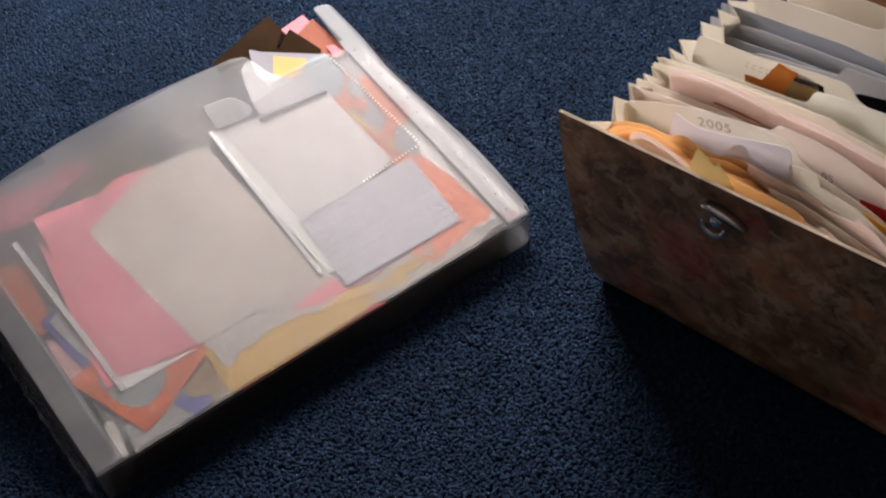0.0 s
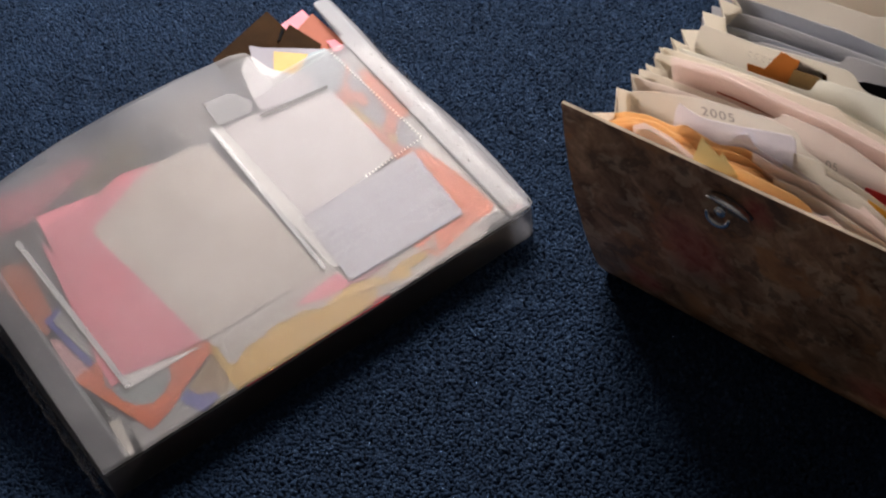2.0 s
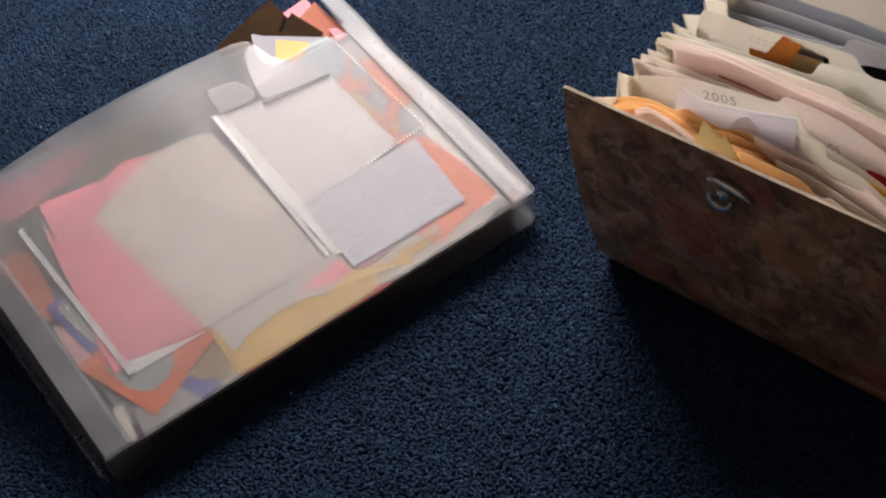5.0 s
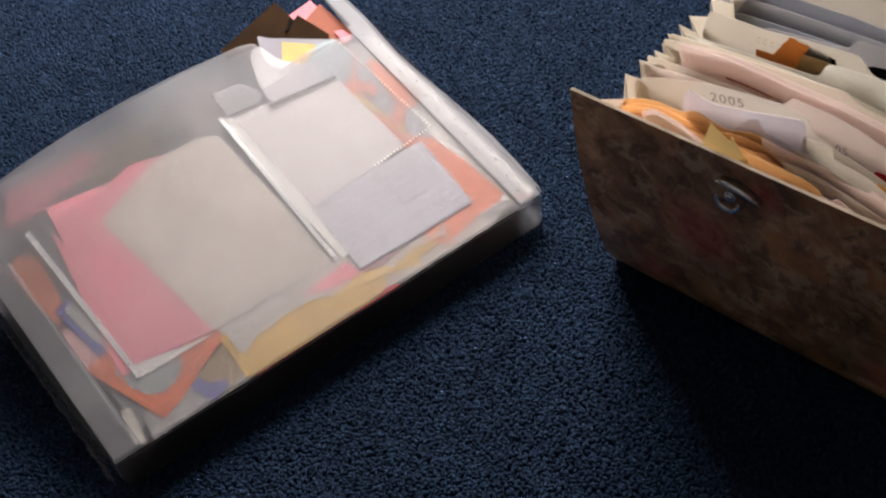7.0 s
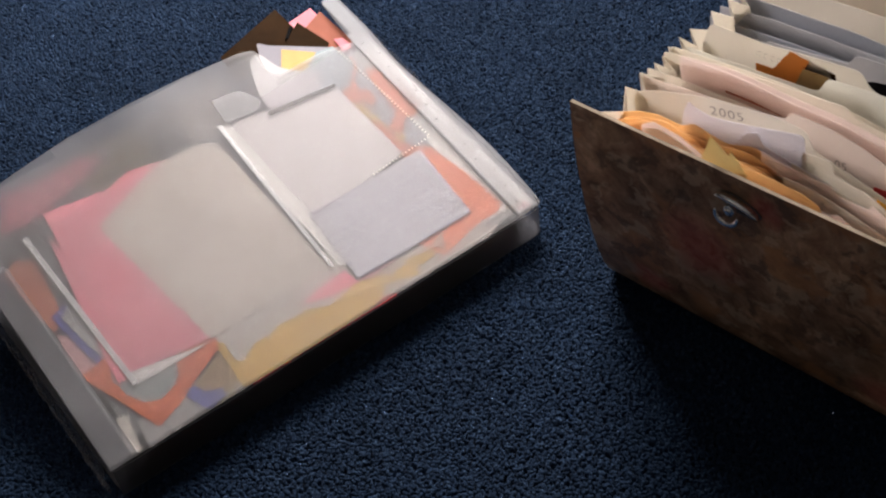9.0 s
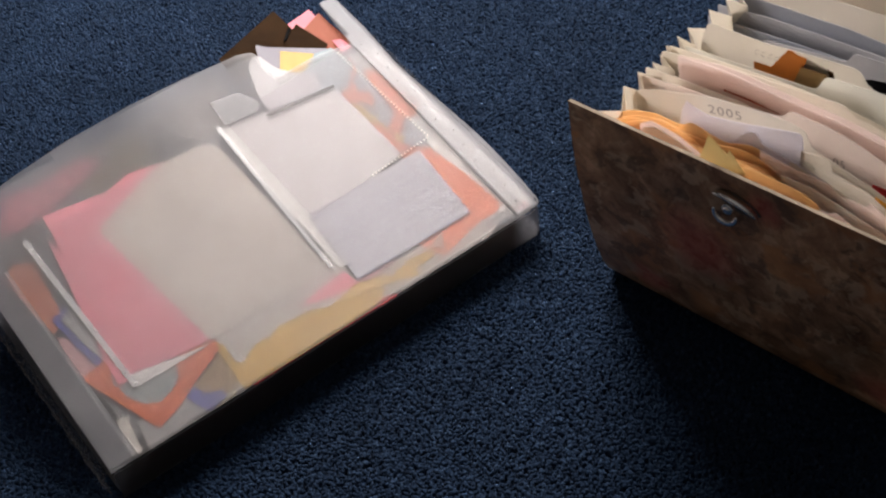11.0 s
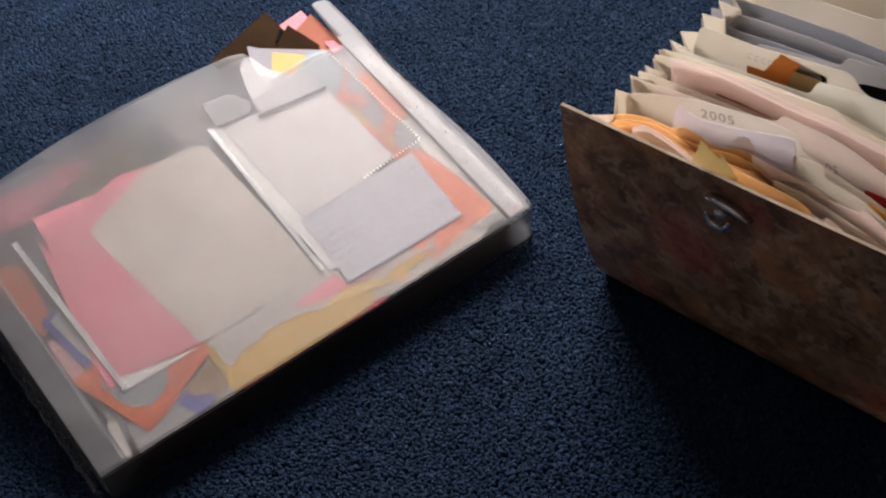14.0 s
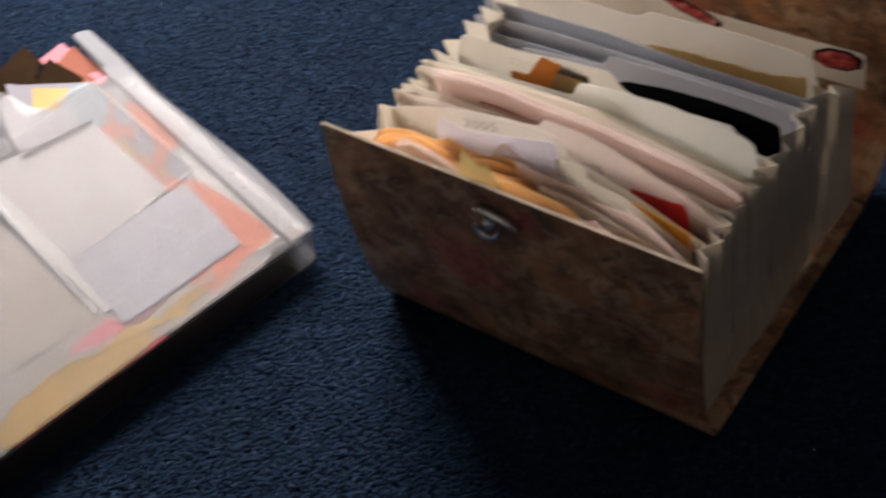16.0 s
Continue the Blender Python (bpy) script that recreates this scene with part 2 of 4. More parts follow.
def ruled_card(name, across, along, pitch):
    """White card printed with faint ruled lines and two column rules."""
    m = paper(name, (0.68, 0.67, 0.70), 0.65, 0.2, 0.03, relief=0.01)
    b = m.node_tree.nodes["Principled BSDF"]
    ground = b.inputs["Base Color"].links[0].from_socket
    v = object_coords(m)

    def rule(axis, step, width, shift):
        dot = node(m, "ShaderNodeVectorMath")
        dot.operation = "DOT_PRODUCT"
        wire(m, v, dot.inputs[0])
        dot.inputs[1].default_value = tuple(axis)
        wrap = node(m, "ShaderNodeMath")
        wrap.operation = "PINGPONG"
        wrap.inputs[1].default_value = step / 2
        move = node(m, "ShaderNodeMath")
        move.operation = "ADD"
        move.inputs[1].default_value = shift
        wire(m, dot.outputs["Value"], move.inputs[0])
        wire(m, move.outputs[0], wrap.inputs[0])
        less = node(m, "ShaderNodeMath")
        less.operation = "LESS_THAN"
        less.inputs[1].default_value = width
        wire(m, wrap.outputs[0], less.inputs[0])
        return less.outputs[0]

    for fac, tone in ((rule(across, pitch, 0.0006, 1.0), (0.21, 0.23, 0.37)), (rule(along, 0.042, 0.0004, 1.0), (0.42, 0.40, 0.50))):
        mix = node(m, "ShaderNodeMix")
        mix.data_type = "RGBA"
        wire(m, fac, mix.inputs["Factor"])
        wire(m, ground, mix.inputs[6])
        mix.inputs[7].default_value = (*tone, 1)
        ground = mix.outputs[2]
    wire(m, ground, b.inputs["Base Color"])
    return m

PLASTER = paper("wall_paint", (0.16, 0.145, 0.13), 0.8, 0.2, 0.03, 300)
CEILING = paper("ceiling_paint", (0.62, 0.61, 0.60), 0.9, 0.1, 0.02, 300)
WOODWORK = material("white_woodwork", (0.78, 0.77, 0.74), 0.4, 0.4)
GLASS = material("window_glass", (1, 1, 1), 0.0, 0.5)
GLASS.node_tree.nodes["Principled BSDF"].inputs["Transmission Weight"].default_value = 1.0


def carpet_material(name, island):
    m = material(name, (0.03, 0.06, 0.12), 0.85, 0.06)
    b = m.node_tree.nodes["Principled BSDF"]
    v = object_coords(m)
    geo = node(m, "ShaderNodeNewGeometry")
    speck = geo.outputs["Random Per Island"] if island else noise_tex(m, v, 260, 2)
    # Flat backing is darkened to imitate the shade between tufts.
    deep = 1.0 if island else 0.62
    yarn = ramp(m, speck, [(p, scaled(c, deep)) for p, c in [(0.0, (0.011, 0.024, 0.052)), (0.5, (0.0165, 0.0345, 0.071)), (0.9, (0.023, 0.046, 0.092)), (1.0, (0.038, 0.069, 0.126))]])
    shade = ramp(m, noise_tex(m, v, 9, 4), [(0.3, (0.82, 0.82, 0.82)), (0.7, (1.1, 1.1, 1.1))])
    mul = node(m, "ShaderNodeMix")
    mul.data_type, mul.blend_type = "RGBA", "MULTIPLY"
    mul.inputs["Factor"].default_value = 1.0
    wire(m, yarn, mul.inputs[6])
    wire(m, shade, mul.inputs[7])
    wire(m, mul.outputs[2], b.inputs["Base Color"])
    b.inputs["Sheen Weight"].default_value = 0.04
    b.inputs["Sheen Roughness"].default_value = 0.5
    bump(m, noise_tex(m, v, 900, 2), 0.4, 0.001)
    return m


CARPET = carpet_material("carpet_backing_shaded", False)
YARN = carpet_material("carpet_yarn", True)


# ---- mesh helpers ----
def link(name, bm, mat, parent=None, label="", category="", group="", kind="", smooth=False):
    """One mesh object with its origin at the middle of its foot."""
    bmesh.ops.recalc_face_normals(bm, faces=bm.faces[:])
    co = [v.co for v in bm.verts]
    lo = Vector([min(c[i] for c in co) for i in range(3)])
    hi = Vector([max(c[i] for c in co) for i in range(3)])
    foot = Vector(((lo.x + hi.x) / 2, (lo.y + hi.y) / 2, lo.z))
    bmesh.ops.translate(bm, verts=bm.verts[:], vec=-foot)
    me = bpy.data.meshes.new(name)
    for f in bm.faces:
        f.smooth = smooth
    bm.to_mesh(me)
    bm.free()
    me.materials.append(mat)
    ob = new(name, me)
    ob.location = foot
    if parent:
        ob.parent = parent
        base = Vector(parent.location)
        if parent.parent:
            base = base + Vector(parent.parent.location)
        ob.location = foot - base
    return tagged(ob, label, category, group, kind)


def part(name, bm, mat, parent, label="", smooth=False):
    return link(name, bm, mat, parent, label, smooth=smooth)


def thing(name, place, label, category, group=""):
    ob = new(name)
    ob.empty_display_size = 0.05
    ob.location = place
    return tagged(ob, label, category, group)


def box(bm, lo, hi, bevel=0.0):
    made = bmesh.ops.create_cube(bm, size=1.0, matrix=Matrix.LocRotScale([(a + b) / 2 for a, b in zip(lo, hi)], None, [b - a for a, b in zip(lo, hi)]))
    if bevel:
        es = list({e for v in made["verts"] for e in v.link_edges})
        bmesh.ops.bevel(bm, geom=es, offset=bevel, segments=2, affect="EDGES")
    return bm


def rounded(poly, r, n=4):
    """Rounds the corners of a polygon; r is one radius or one for each corner."""
    out = []
    for i, p in enumerate(poly):
        rr = r[i] if isinstance(r, (list, tuple)) else r
        p, a, b = Vector(p), Vector(poly[i - 1]), Vector(poly[(i + 1) % len(poly)])
        if not rr:
            out.append(tuple(p))
            continue
        d0, d1 = a - p, b - p
        rr = min(rr, d0.length * 0.45, d1.length * 0.45)
        s, e = p + d0.normalized() * rr, p + d1.normalized() * rr
        for k in range(n + 1):
            t = k / n
            out.append(tuple(s * (1 - t) ** 2 + p * 2 * t * (1 - t) + e * t * t))
    return out


def sheet_mesh(poly, place, cut=0.03, thick=0.0003):
    """A thin sheet: polygon in two coordinates, cut into a lattice, mapped by place(a, b)."""
    bm = bmesh.new()
    bm.faces.new([bm.verts.new((a, b, 0)) for a, b in poly])
    for axis in (0, 1):
        lo, hi = min(p[axis] for p in poly), max(p[axis] for p in poly)
        no = Vector((1, 0, 0)) if axis == 0 else Vector((0, 1, 0))
        k = math.ceil(lo / cut)
        while k * cut < hi:
            if k * cut > lo + 1e-5:
                bmesh.ops.bisect_plane(bm, geom=bm.verts[:] + bm.edges[:] + bm.faces[:], plane_co=no * (k * cut), plane_no=no)
            k += 1
    bmesh.ops.triangulate(bm, faces=[f for f in bm.faces if len(f.verts) > 4])
    for v in bm.verts:
        v.co = place(v.co.x, v.co.y)
    bmesh.ops.recalc_face_normals(bm, faces=bm.faces[:])
    bmesh.ops.solidify(bm, geom=bm.faces[:], thickness=thick)
    return bm


def torn(poly, amount, seed, step=0.004, closed=True):
    """The same outline with ragged edges."""
    rnd = random.Random(seed)
    out = []
    for i, p in enumerate(poly):
        p, q = Vector(p), Vector(poly[(i + 1) % len(poly)])
        n = max(1, int((q - p).length / step)) if closed or i < len(poly) - 1 else 1
        side = Vector((-(q - p).y, (q - p).x)).normalized()
        for k in range(n):
            out.append(tuple(p.lerp(q, k / n) + side * rnd.uniform(-amount, amount) * (k > 0)))
    return out


# ---- room ----
FLOOR = -0.006
X0, X1, Y0, H = -2.6, 2.2, -2.3, 2.45
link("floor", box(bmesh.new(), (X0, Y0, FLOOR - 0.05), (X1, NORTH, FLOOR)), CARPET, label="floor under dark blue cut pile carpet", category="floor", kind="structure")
link("ceiling", box(bmesh.new(), (X0, Y0, H), (X1, NORTH, H + 0.1)), CEILING, label="plain pale painted ceiling", category="ceiling", kind="structure")
link("wall_south", box(bmesh.new(), (X0, Y0 - 0.12, FLOOR - 0.05), (X1, Y0, H + 0.1)), PLASTER, label="plain painted wall", category="wall", kind="structure")
link("wall_east", box(bmesh.new(), (X1, Y0 - 0.12, FLOOR - 0.05), (X1 + 0.12, NORTH + 0.12, H + 0.1)), PLASTER, label="plain painted wall", category="wall", kind="structure")
link("wall_west", box(bmesh.new(), (X0 - 0.12, Y0 - 0.12, FLOOR - 0.05), (X0, NORTH + 0.12, H + 0.1)), PLASTER, label="plain painted wall", category="wall", kind="structure")
bm = bmesh.new()
for lo, hi in (((X0, FLOOR - 0.05), (WIN[0], H + 0.1)), ((WIN[1], FLOOR - 0.05), (X1, H + 0.1)), ((WIN[0], FLOOR - 0.05), (WIN[1], WIN[2])), ((WIN[0], WIN[3]), (WIN[1], H + 0.1))):
    box(bm, (lo[0], NORTH, lo[1]), (hi[0], NORTH + 0.12, hi[1]))
link("wall_north", bm, PLASTER, label="painted wall with a wide window opening", category="wall", kind="structure")
window = thing("window_1", ((WIN[0] + WIN[1]) / 2, NORTH + 0.06, WIN[2]), "white framed window letting in daylight", "window")
tagged(window, kind="structure")
bm = bmesh.new()
for a, b in (((WIN[0], WIN[2]), (WIN[0] + 0.05, WIN[3])), ((WIN[1] - 0.05, WIN[2]), (WIN[1], WIN[3])), ((WIN[0] + 0.05, WIN[2]), (WIN[1] - 0.05, WIN[2] + 0.05)), ((WIN[0] + 0.05, WIN[3] - 0.05), (WIN[1] - 0.05, WIN[3]))):
    box(bm, (a[0], NORTH + 0.03, a[1]), (b[0], NORTH + 0.09, b[1]))
part("window_frame", bm, WOODWORK, window)
pane = part("pane", box(bmesh.new(), (WIN[0] + 0.05, NORTH + 0.055, WIN[2] + 0.05), (WIN[1] - 0.05, NORTH + 0.061, WIN[3] - 0.05)), GLASS, window)
pane.visible_shadow = False


# ---- carpet pile ----
def carpet_pile(x0, x1, y0, y1, step):
    rng = np.random.default_rng(5)
    gx, gy = np.meshgrid(np.arange(x0, x1, step), np.arange(y0, y1, step))
    keep = (gy > -0.7 * (gx + 0.93) - 0.09) & (gy < 0.667 * gx + 0.73) & (gy < 0.75 - 2.5 * (gx - 0.24)) & (gy > 0.77 * (gx - 0.36) - 0.12)
    gx, gy = gx[keep], gy[keep]
    n = gx.size
    base = np.stack([gx.ravel(), gy.ravel(), np.full(n, FLOOR)], 1)
    base[:, :2] += rng.uniform(-0.5, 0.5, (n, 2)) * step
    turn, rad = rng.uniform(0, math.tau, n), step * rng.uniform(0.62, 0.95, n)
    tall = rng.uniform(0.0044, 0.0066, n)
    lean = rng.normal(0, 0.0012, (n, 2))
    verts = np.zeros((n, 7, 3))
    for k in range(3):
        a = turn + k * math.tau / 3
        ring = np.stack([np.cos(a), np.sin(a)], 1)
        verts[:, k] = base
        verts[:, k, :2] += ring * rad[:, None]
        b = a + 0.9
        ring = np.stack([np.cos(b), np.sin(b)], 1)
        verts[:, 3 + k] = base
        verts[:, 3 + k, :2] += ring * rad[:, None] * 0.92 + lean * 0.8
        verts[:, 3 + k, 2] += tall * 0.86
    verts[:, 6] = base
    verts[:, 6, :2] += lean
    verts[:, 6, 2] += tall
    tri = []
    for k in range(3):
        j = (k + 1) % 3
        tri += [(k, j, 3 + k), (j, 3 + j, 3 + k), (3 + k, 3 + j, 6)]
    faces = (np.array(tri)[None] + (np.arange(n) * 7)[:, None, None]).reshape(-1)
    me = bpy.data.meshes.new("carpet_pile")
    me.vertices.add(n * 7)
    me.vertices.foreach_set("co", verts.reshape(-1))
    count = len(faces) // 3
    me.loops.add(len(faces))
    me.loops.foreach_set("vertex_index", faces.astype(np.int32))
    me.polygons.add(count)
    me.polygons.foreach_set("loop_start", np.arange(0, count * 3, 3, dtype=np.int32))
    me.polygons.foreach_set("use_smooth", np.ones(count, dtype=bool))
    me.update(calc_edges=True)
    me.materials.append(YARN)
    return tagged(new("carpet_pile", me), "dark blue twisted cut pile carpet tufts", "carpet", kind="stuff")


carpet_pile(-1.0, 0.56, -0.66, 0.78, 0.0027)


# ---- plastic document case ----
CASE_W, CASE_D, CASE_H, RISE = 0.462, 0.333, 0.037, 0.2139
CASE_U = Vector((0.18807, 0.98216, 0.0))
CASE_V = Vector((-0.95943, 0.18372, RISE))
CASE_N = CASE_U.cross(CASE_V).normalized()
CASE_FOOT = Vector((-0.1762, -0.4080, 0.0))
CASE_TOP = CASE_FOOT + Vector((0, 0, CASE_H))


def on_case(u, v, depth=0.0):
    """A place on the sloping lid of the case, some way under it, with the lid's slow waves."""
    wave = 0.0005 * noise.noise((u * 9, v * 9, 0.3))
    return CASE_TOP + CASE_U * u + CASE_V * v + CASE_N * (wave - depth)


def case_sheet(poly, depth, sag=0.0, seed=0, cut=0.015, thick=0.0003):
    def place(u, v):
        away = min(1.0, max(0.0, v / 0.13))
        under = (depth + sag * (0.5 + 0.5 * noise.noise((u * 14 + seed, v * 14, seed * 1.7)))) * (0.2 + 0.2 * away if depth > 0 else 1)
        return on_case(u, v, under + max(0.0, depth - 0.004) * 0.5 * away)
    return sheet_mesh(poly, place, cut, thick)


case = thing("document_case", CASE_FOOT + CASE_U * (CASE_W / 2) + Vector((CASE_V.x, CASE_V.y, 0)) * (CASE_D / 2), "frosted clear plastic expanding document case stuffed with papers, lying on carpet", "document case")
cover_line = [(0.0, -0.005), (0.4485, -0.005), (0.4485, 0.266), (0.4376, 0.272), (0.40, 0.280), (0.356, 0.279), (0.3455, 0.292), (0.351, 0.322), (0.333, 0.3285), (0.27, 0.334), (0.206, 0.3362), (0.141, 0.333), (0.076, 0.324), (0.0, 0.309)]


def bulging(u, v):
    """The loose mouth of the cover lifts a little in two soft waves."""
    lift = max(0.0, (v - 0.17) / 0.16) ** 1.6 * max(0.0, math.sin(math.pi * min(1, max(0, (u + 0.05) / 0.41)))) * 0.007
    lift *= 0.8 + 0.35 * math.sin(u * 38)
    return on_case(u, v - lift, -0.0008 - lift)


def over_cover(poly, height=0.0006, cut=0.015, thick=0.00006):
    """A thin film lying on the cover."""
    return sheet_mesh(poly, lambda u, v: bulging(u, v) + CASE_N * height, cut, thick)


part("cover", sheet_mesh(rounded(cover_line, [0, 0, 0, 0, 0.01, 0.012, 0.01, 0.014, 0, 0, 0, 0, 0, 0]), bulging, 0.015, 0.0003), FROST, case, smooth=True)
STRIP = plastic("strip_plastic", 0.26, 0.42, (0.90, 0.90, 0.92), wave=0.05, sheen=0.035, blur=0.5)


def rolled(u, v):
    """The side strip: flat, then rolling over the swollen side of the case."""
    swell = 0.008 * math.sin(math.pi * min(1.0, (v + 0.07) / 0.31)) ** 2
    over = max(0.0, (u - 0.448) / 0.014)
    return on_case(u + swell * over, v, -0.0011 + 0.007 * over ** 2.4 * min(1.0, max(0.0, (0.28 - v) / 0.05)))


part("side_strip", sheet_mesh(rounded([(0.4330, -0.004), (0.4625, -0.004), (0.461, 0.335), (0.4425, 0.3415), (0.4365, 0.270)], [0, 0.013, 0.006, 0.008, 0]), rolled, 0.006, 0.0001), STRIP, case, "milky white side strip with a rounded end", smooth=True)
part("side_strip", case_sheet([(-0.001, -0.005), (0.0255, -0.005), (0.0235, 0.305), (-0.001, 0.309)], -0.0016, cut=0.02, thick=0.0006), FROST_EDGE, case, "milky white side strip", smooth=True)


def wall_strip(points, thick=0.0007):
    bm = bmesh.new()
    for (a, b), (c, d) in zip(points, points[1:]):
        bm.faces.new([bm.verts.new(p) for p in (a, b, d, c)])
    bmesh.ops.remove_doubles(bm, verts=bm.verts[:], dist=1e-5)
    bmesh.ops.solidify(bm, geom=bm.faces[:], thickness=thick)
    return bm


def floor_spot(u, v, z=0.0):
    return CASE_FOOT + CASE_U * u + Vector((CASE_V.x, CASE_V.y, 0)) * v + Vector((0, 0, z))


# spine at the foot of the case, with two folds
pts = []
for u in [0.018 * j for j in range(25)] + [0.449, 0.452, 0.455, 0.458, 0.4602, 0.4614, CASE_W]:
    k = u * 52
    turn = max(0.0, u - (CASE_W - 0.013))
    back = 0.013 - math.sqrt(max(0.0, 0.013 ** 2 - turn ** 2))
    pts.append((floor_spot(u, -0.004 + back + 0.001 * math.sin(k * 0.7), 0.0006), on_case(u, -0.0062 + back, 0.0005)))
part("spine_wall", wall_strip(pts), FROST_SPINE_SHADED, case, smooth=False)
part("back_panel", sheet_mesh(rounded([(0, -0.004), (CASE_W, -0.004), (CASE_W, 0.345), (0, 0.345)], 0.014), lambda a, b: floor_spot(a, b, 0.0008), 0.06, 0.0008), FROST_EDGE, case)
for u, swell in ((0.0005, -0.011), (CASE_W - 0.0005, 0.0)):
    lower, upper = [], []
    for k in range(22):
        v = 0.004 + 0.321 * k / 21
        fold = u + 0.0015 * (k % 2)
        foot, top = floor_spot(fold + swell * 0.7, v, 0.0012), on_case(fold, v, 0.0008)
        waist = foot.lerp(top, 0.45) + CASE_U * swell * 0.7
        lower.append((foot, waist))
        upper.append((waist, top))
    bm = wall_strip(lower)
    extra = bpy.data.meshes.new("fold")
    top_bm = wall_strip(upper)
    top_bm.to_mesh(extra)
    top_bm.free()
    bm.from_mesh(extra)
    bpy.data.meshes.remove(extra)
    part("side_gusset", bm, FROST_WALL_SHADED, case)
# inner pockets, fanning from the spine
for k in (1, 2):
    f = k / 3
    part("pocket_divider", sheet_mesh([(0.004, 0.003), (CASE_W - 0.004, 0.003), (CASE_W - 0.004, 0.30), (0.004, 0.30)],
         lambda a, b, f=f: floor_spot(a, b, 0.002).lerp(on_case(a, b, 0.009), f), 0.05, 0.0005), FROST_WALL_SHADED, case)
bm = bmesh.new()
for k in range(13):
    for u in (0.4475, 0.014):
        p = on_case(u + 0.003 * (k % 3 - 1), 0.012 + k * 0.021, -0.0011)
        bmesh.ops.create_icosphere(bm, subdivisions=1, radius=0.0007, matrix=Matrix.Translation(p))
tagged(part("embossed_dots", bm, GREY, case), kind="stuff")


def loose(name, poly, depth, mat, label, category="paper", sag=0.0, seed=0, group="papers in the case", thick=0.0001, cut=0.015):
    return link(name, case_sheet(poly, depth, sag, seed, cut, thick), mat, None, label, category, group)


part("inner_pocket", case_sheet([(0.003, 0.236), (0.262, 0.262), (0.30, 0.268), (0.344, 0.270), (0.346, 0.318), (0.333, 0.3265), (0.27, 0.332), (0.206, 0.334), (0.141, 0.331), (0.076, 0.322), (0.003, 0.307)], 0.0036, thick=0.0006), plastic("milky_pocket", 0.06, 0.45, blur=0.8, frost=0.7, cloud=0.6, cloud_size=12), case, "milky inner pocket")
# a thick bundle of papers fanning from the spine
bundle = thing("paper_bundle", floor_spot(CASE_W / 2, 0.15, 0.001), "thick bundle of papers deep in the case, greys darkened for shade", "papers", "papers in the case")
for k in range(9):
    f = 0.10 + 0.088 * k
    e = 0.004 * (k * 7 % 5)
    # mostly dark greys, so the inside behind the spine looks shaded
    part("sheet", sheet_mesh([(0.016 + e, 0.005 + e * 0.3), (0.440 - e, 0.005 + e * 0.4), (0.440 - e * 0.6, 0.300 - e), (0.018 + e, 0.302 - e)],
         lambda a, b, f=f: floor_spot(a, b, 0.003).lerp(on_case(a, b, 0.0075), f), 0.05, 0.0004), (SHADE_GREY, GREY, SHADE_GREY, RUST, SHADE_GREY, SHADE_GREY, TISSUE, SHADE_GREY, GREY)[k], bundle)
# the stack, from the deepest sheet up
loose("paper_sheet", [(0.03, 0.012), (0.43, 0.012), (0.43, 0.292), (0.03, 0.292)], 0.0085, SHADE_GREY, "large sheet deep in the case, darkened to stand in for shade")
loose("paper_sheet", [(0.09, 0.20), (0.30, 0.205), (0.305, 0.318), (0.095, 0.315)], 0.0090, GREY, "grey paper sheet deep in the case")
loose("paper_sheet", [(0.120, 0.235), (0.185, 0.245), (0.205, 0.285), (0.190, 0.302), (0.130, 0.280)], 0.0074, OLIVE, "olive brown paper deep in the case")
loose("paper_sheet", [(0.235, 0.255), (0.285, 0.262), (0.292, 0.310), (0.240, 0.300)], 0.0074, TISSUE, "beige paper deep in the case")
loose("paper_sheet", [(0.0593, 0.3085), (0.0367, 0.2681), (0.0707, 0.2667), (0.1118, 0.2771), (0.1576, 0.2939), (0.1402, 0.3070), (0.0969, 0.3052)], 0.0070, PINK, "pink paper sheet deep in the case")
loose("paper_sheet", torn([(0.352, 0.262), (0.452, 0.262), (0.456, 0.10), (0.455, 0.015), (0.43, 0.012), (0.40, 0.08), (0.352, 0.12)], 0.001, 3), 0.0072, WHITE, "pale grey paper sheet")
loose("paper_sheet", [(0.432, 0.262), (0.4575, 0.258), (0.4575, 0.004), (0.410, 0.004), (0.418, 0.09), (0.430, 0.17)], 0.0054, WHITE, "white paper sheet along the side of the case")
# under the stitched sleeve: orange and yellow pieces on a pale sheet
loose("paper_sheet", [(0.3805, 0.2489), (0.4300, 0.2648), (0.4418, 0.2316), (0.4513, 0.1581), (0.4339, 0.1077), (0.4163, 0.1165), (0.3818, 0.1205), (0.3670, 0.1850)], 0.0058, MIST, "pale blue grey paper under the stitched sleeve")
loose("card_sheet", torn([(0.4059, 0.2566), (0.4259, 0.2590), (0.4225, 0.2412), (0.4096, 0.2308), (0.4062, 0.2163), (0.4153, 0.2085), (0.4133, 0.1960), (0.4058, 0.1914), (0.4011, 0.2042), (0.3874, 0.2043), (0.3783, 0.2168), (0.3832, 0.2317), (0.3961, 0.2324)], 0.0006, 4), 0.0042, CORAL, "coral orange torn card under the cover", "card")
loose("card_sheet", torn([(0.4271, 0.2358), (0.4368, 0.2286), (0.4458, 0.1678), (0.4334, 0.1568), (0.4223, 0.1597), (0.4071, 0.1448), (0.4008, 0.1577), (0.4199, 0.1725), (0.4217, 0.2037)], 0.0006, 5), 0.0044, CORAL, "coral orange torn card under the cover", "card")
loose("paper_scrap", [(0.3854, 0.2132), (0.3977, 0.1994), (0.4016, 0.1580), (0.3991, 0.1526), (0.3909, 0.1706), (0.3813, 0.1715), (0.3790, 0.1886)], 0.0040, YELLOW, "yellow paper scrap under the cover")
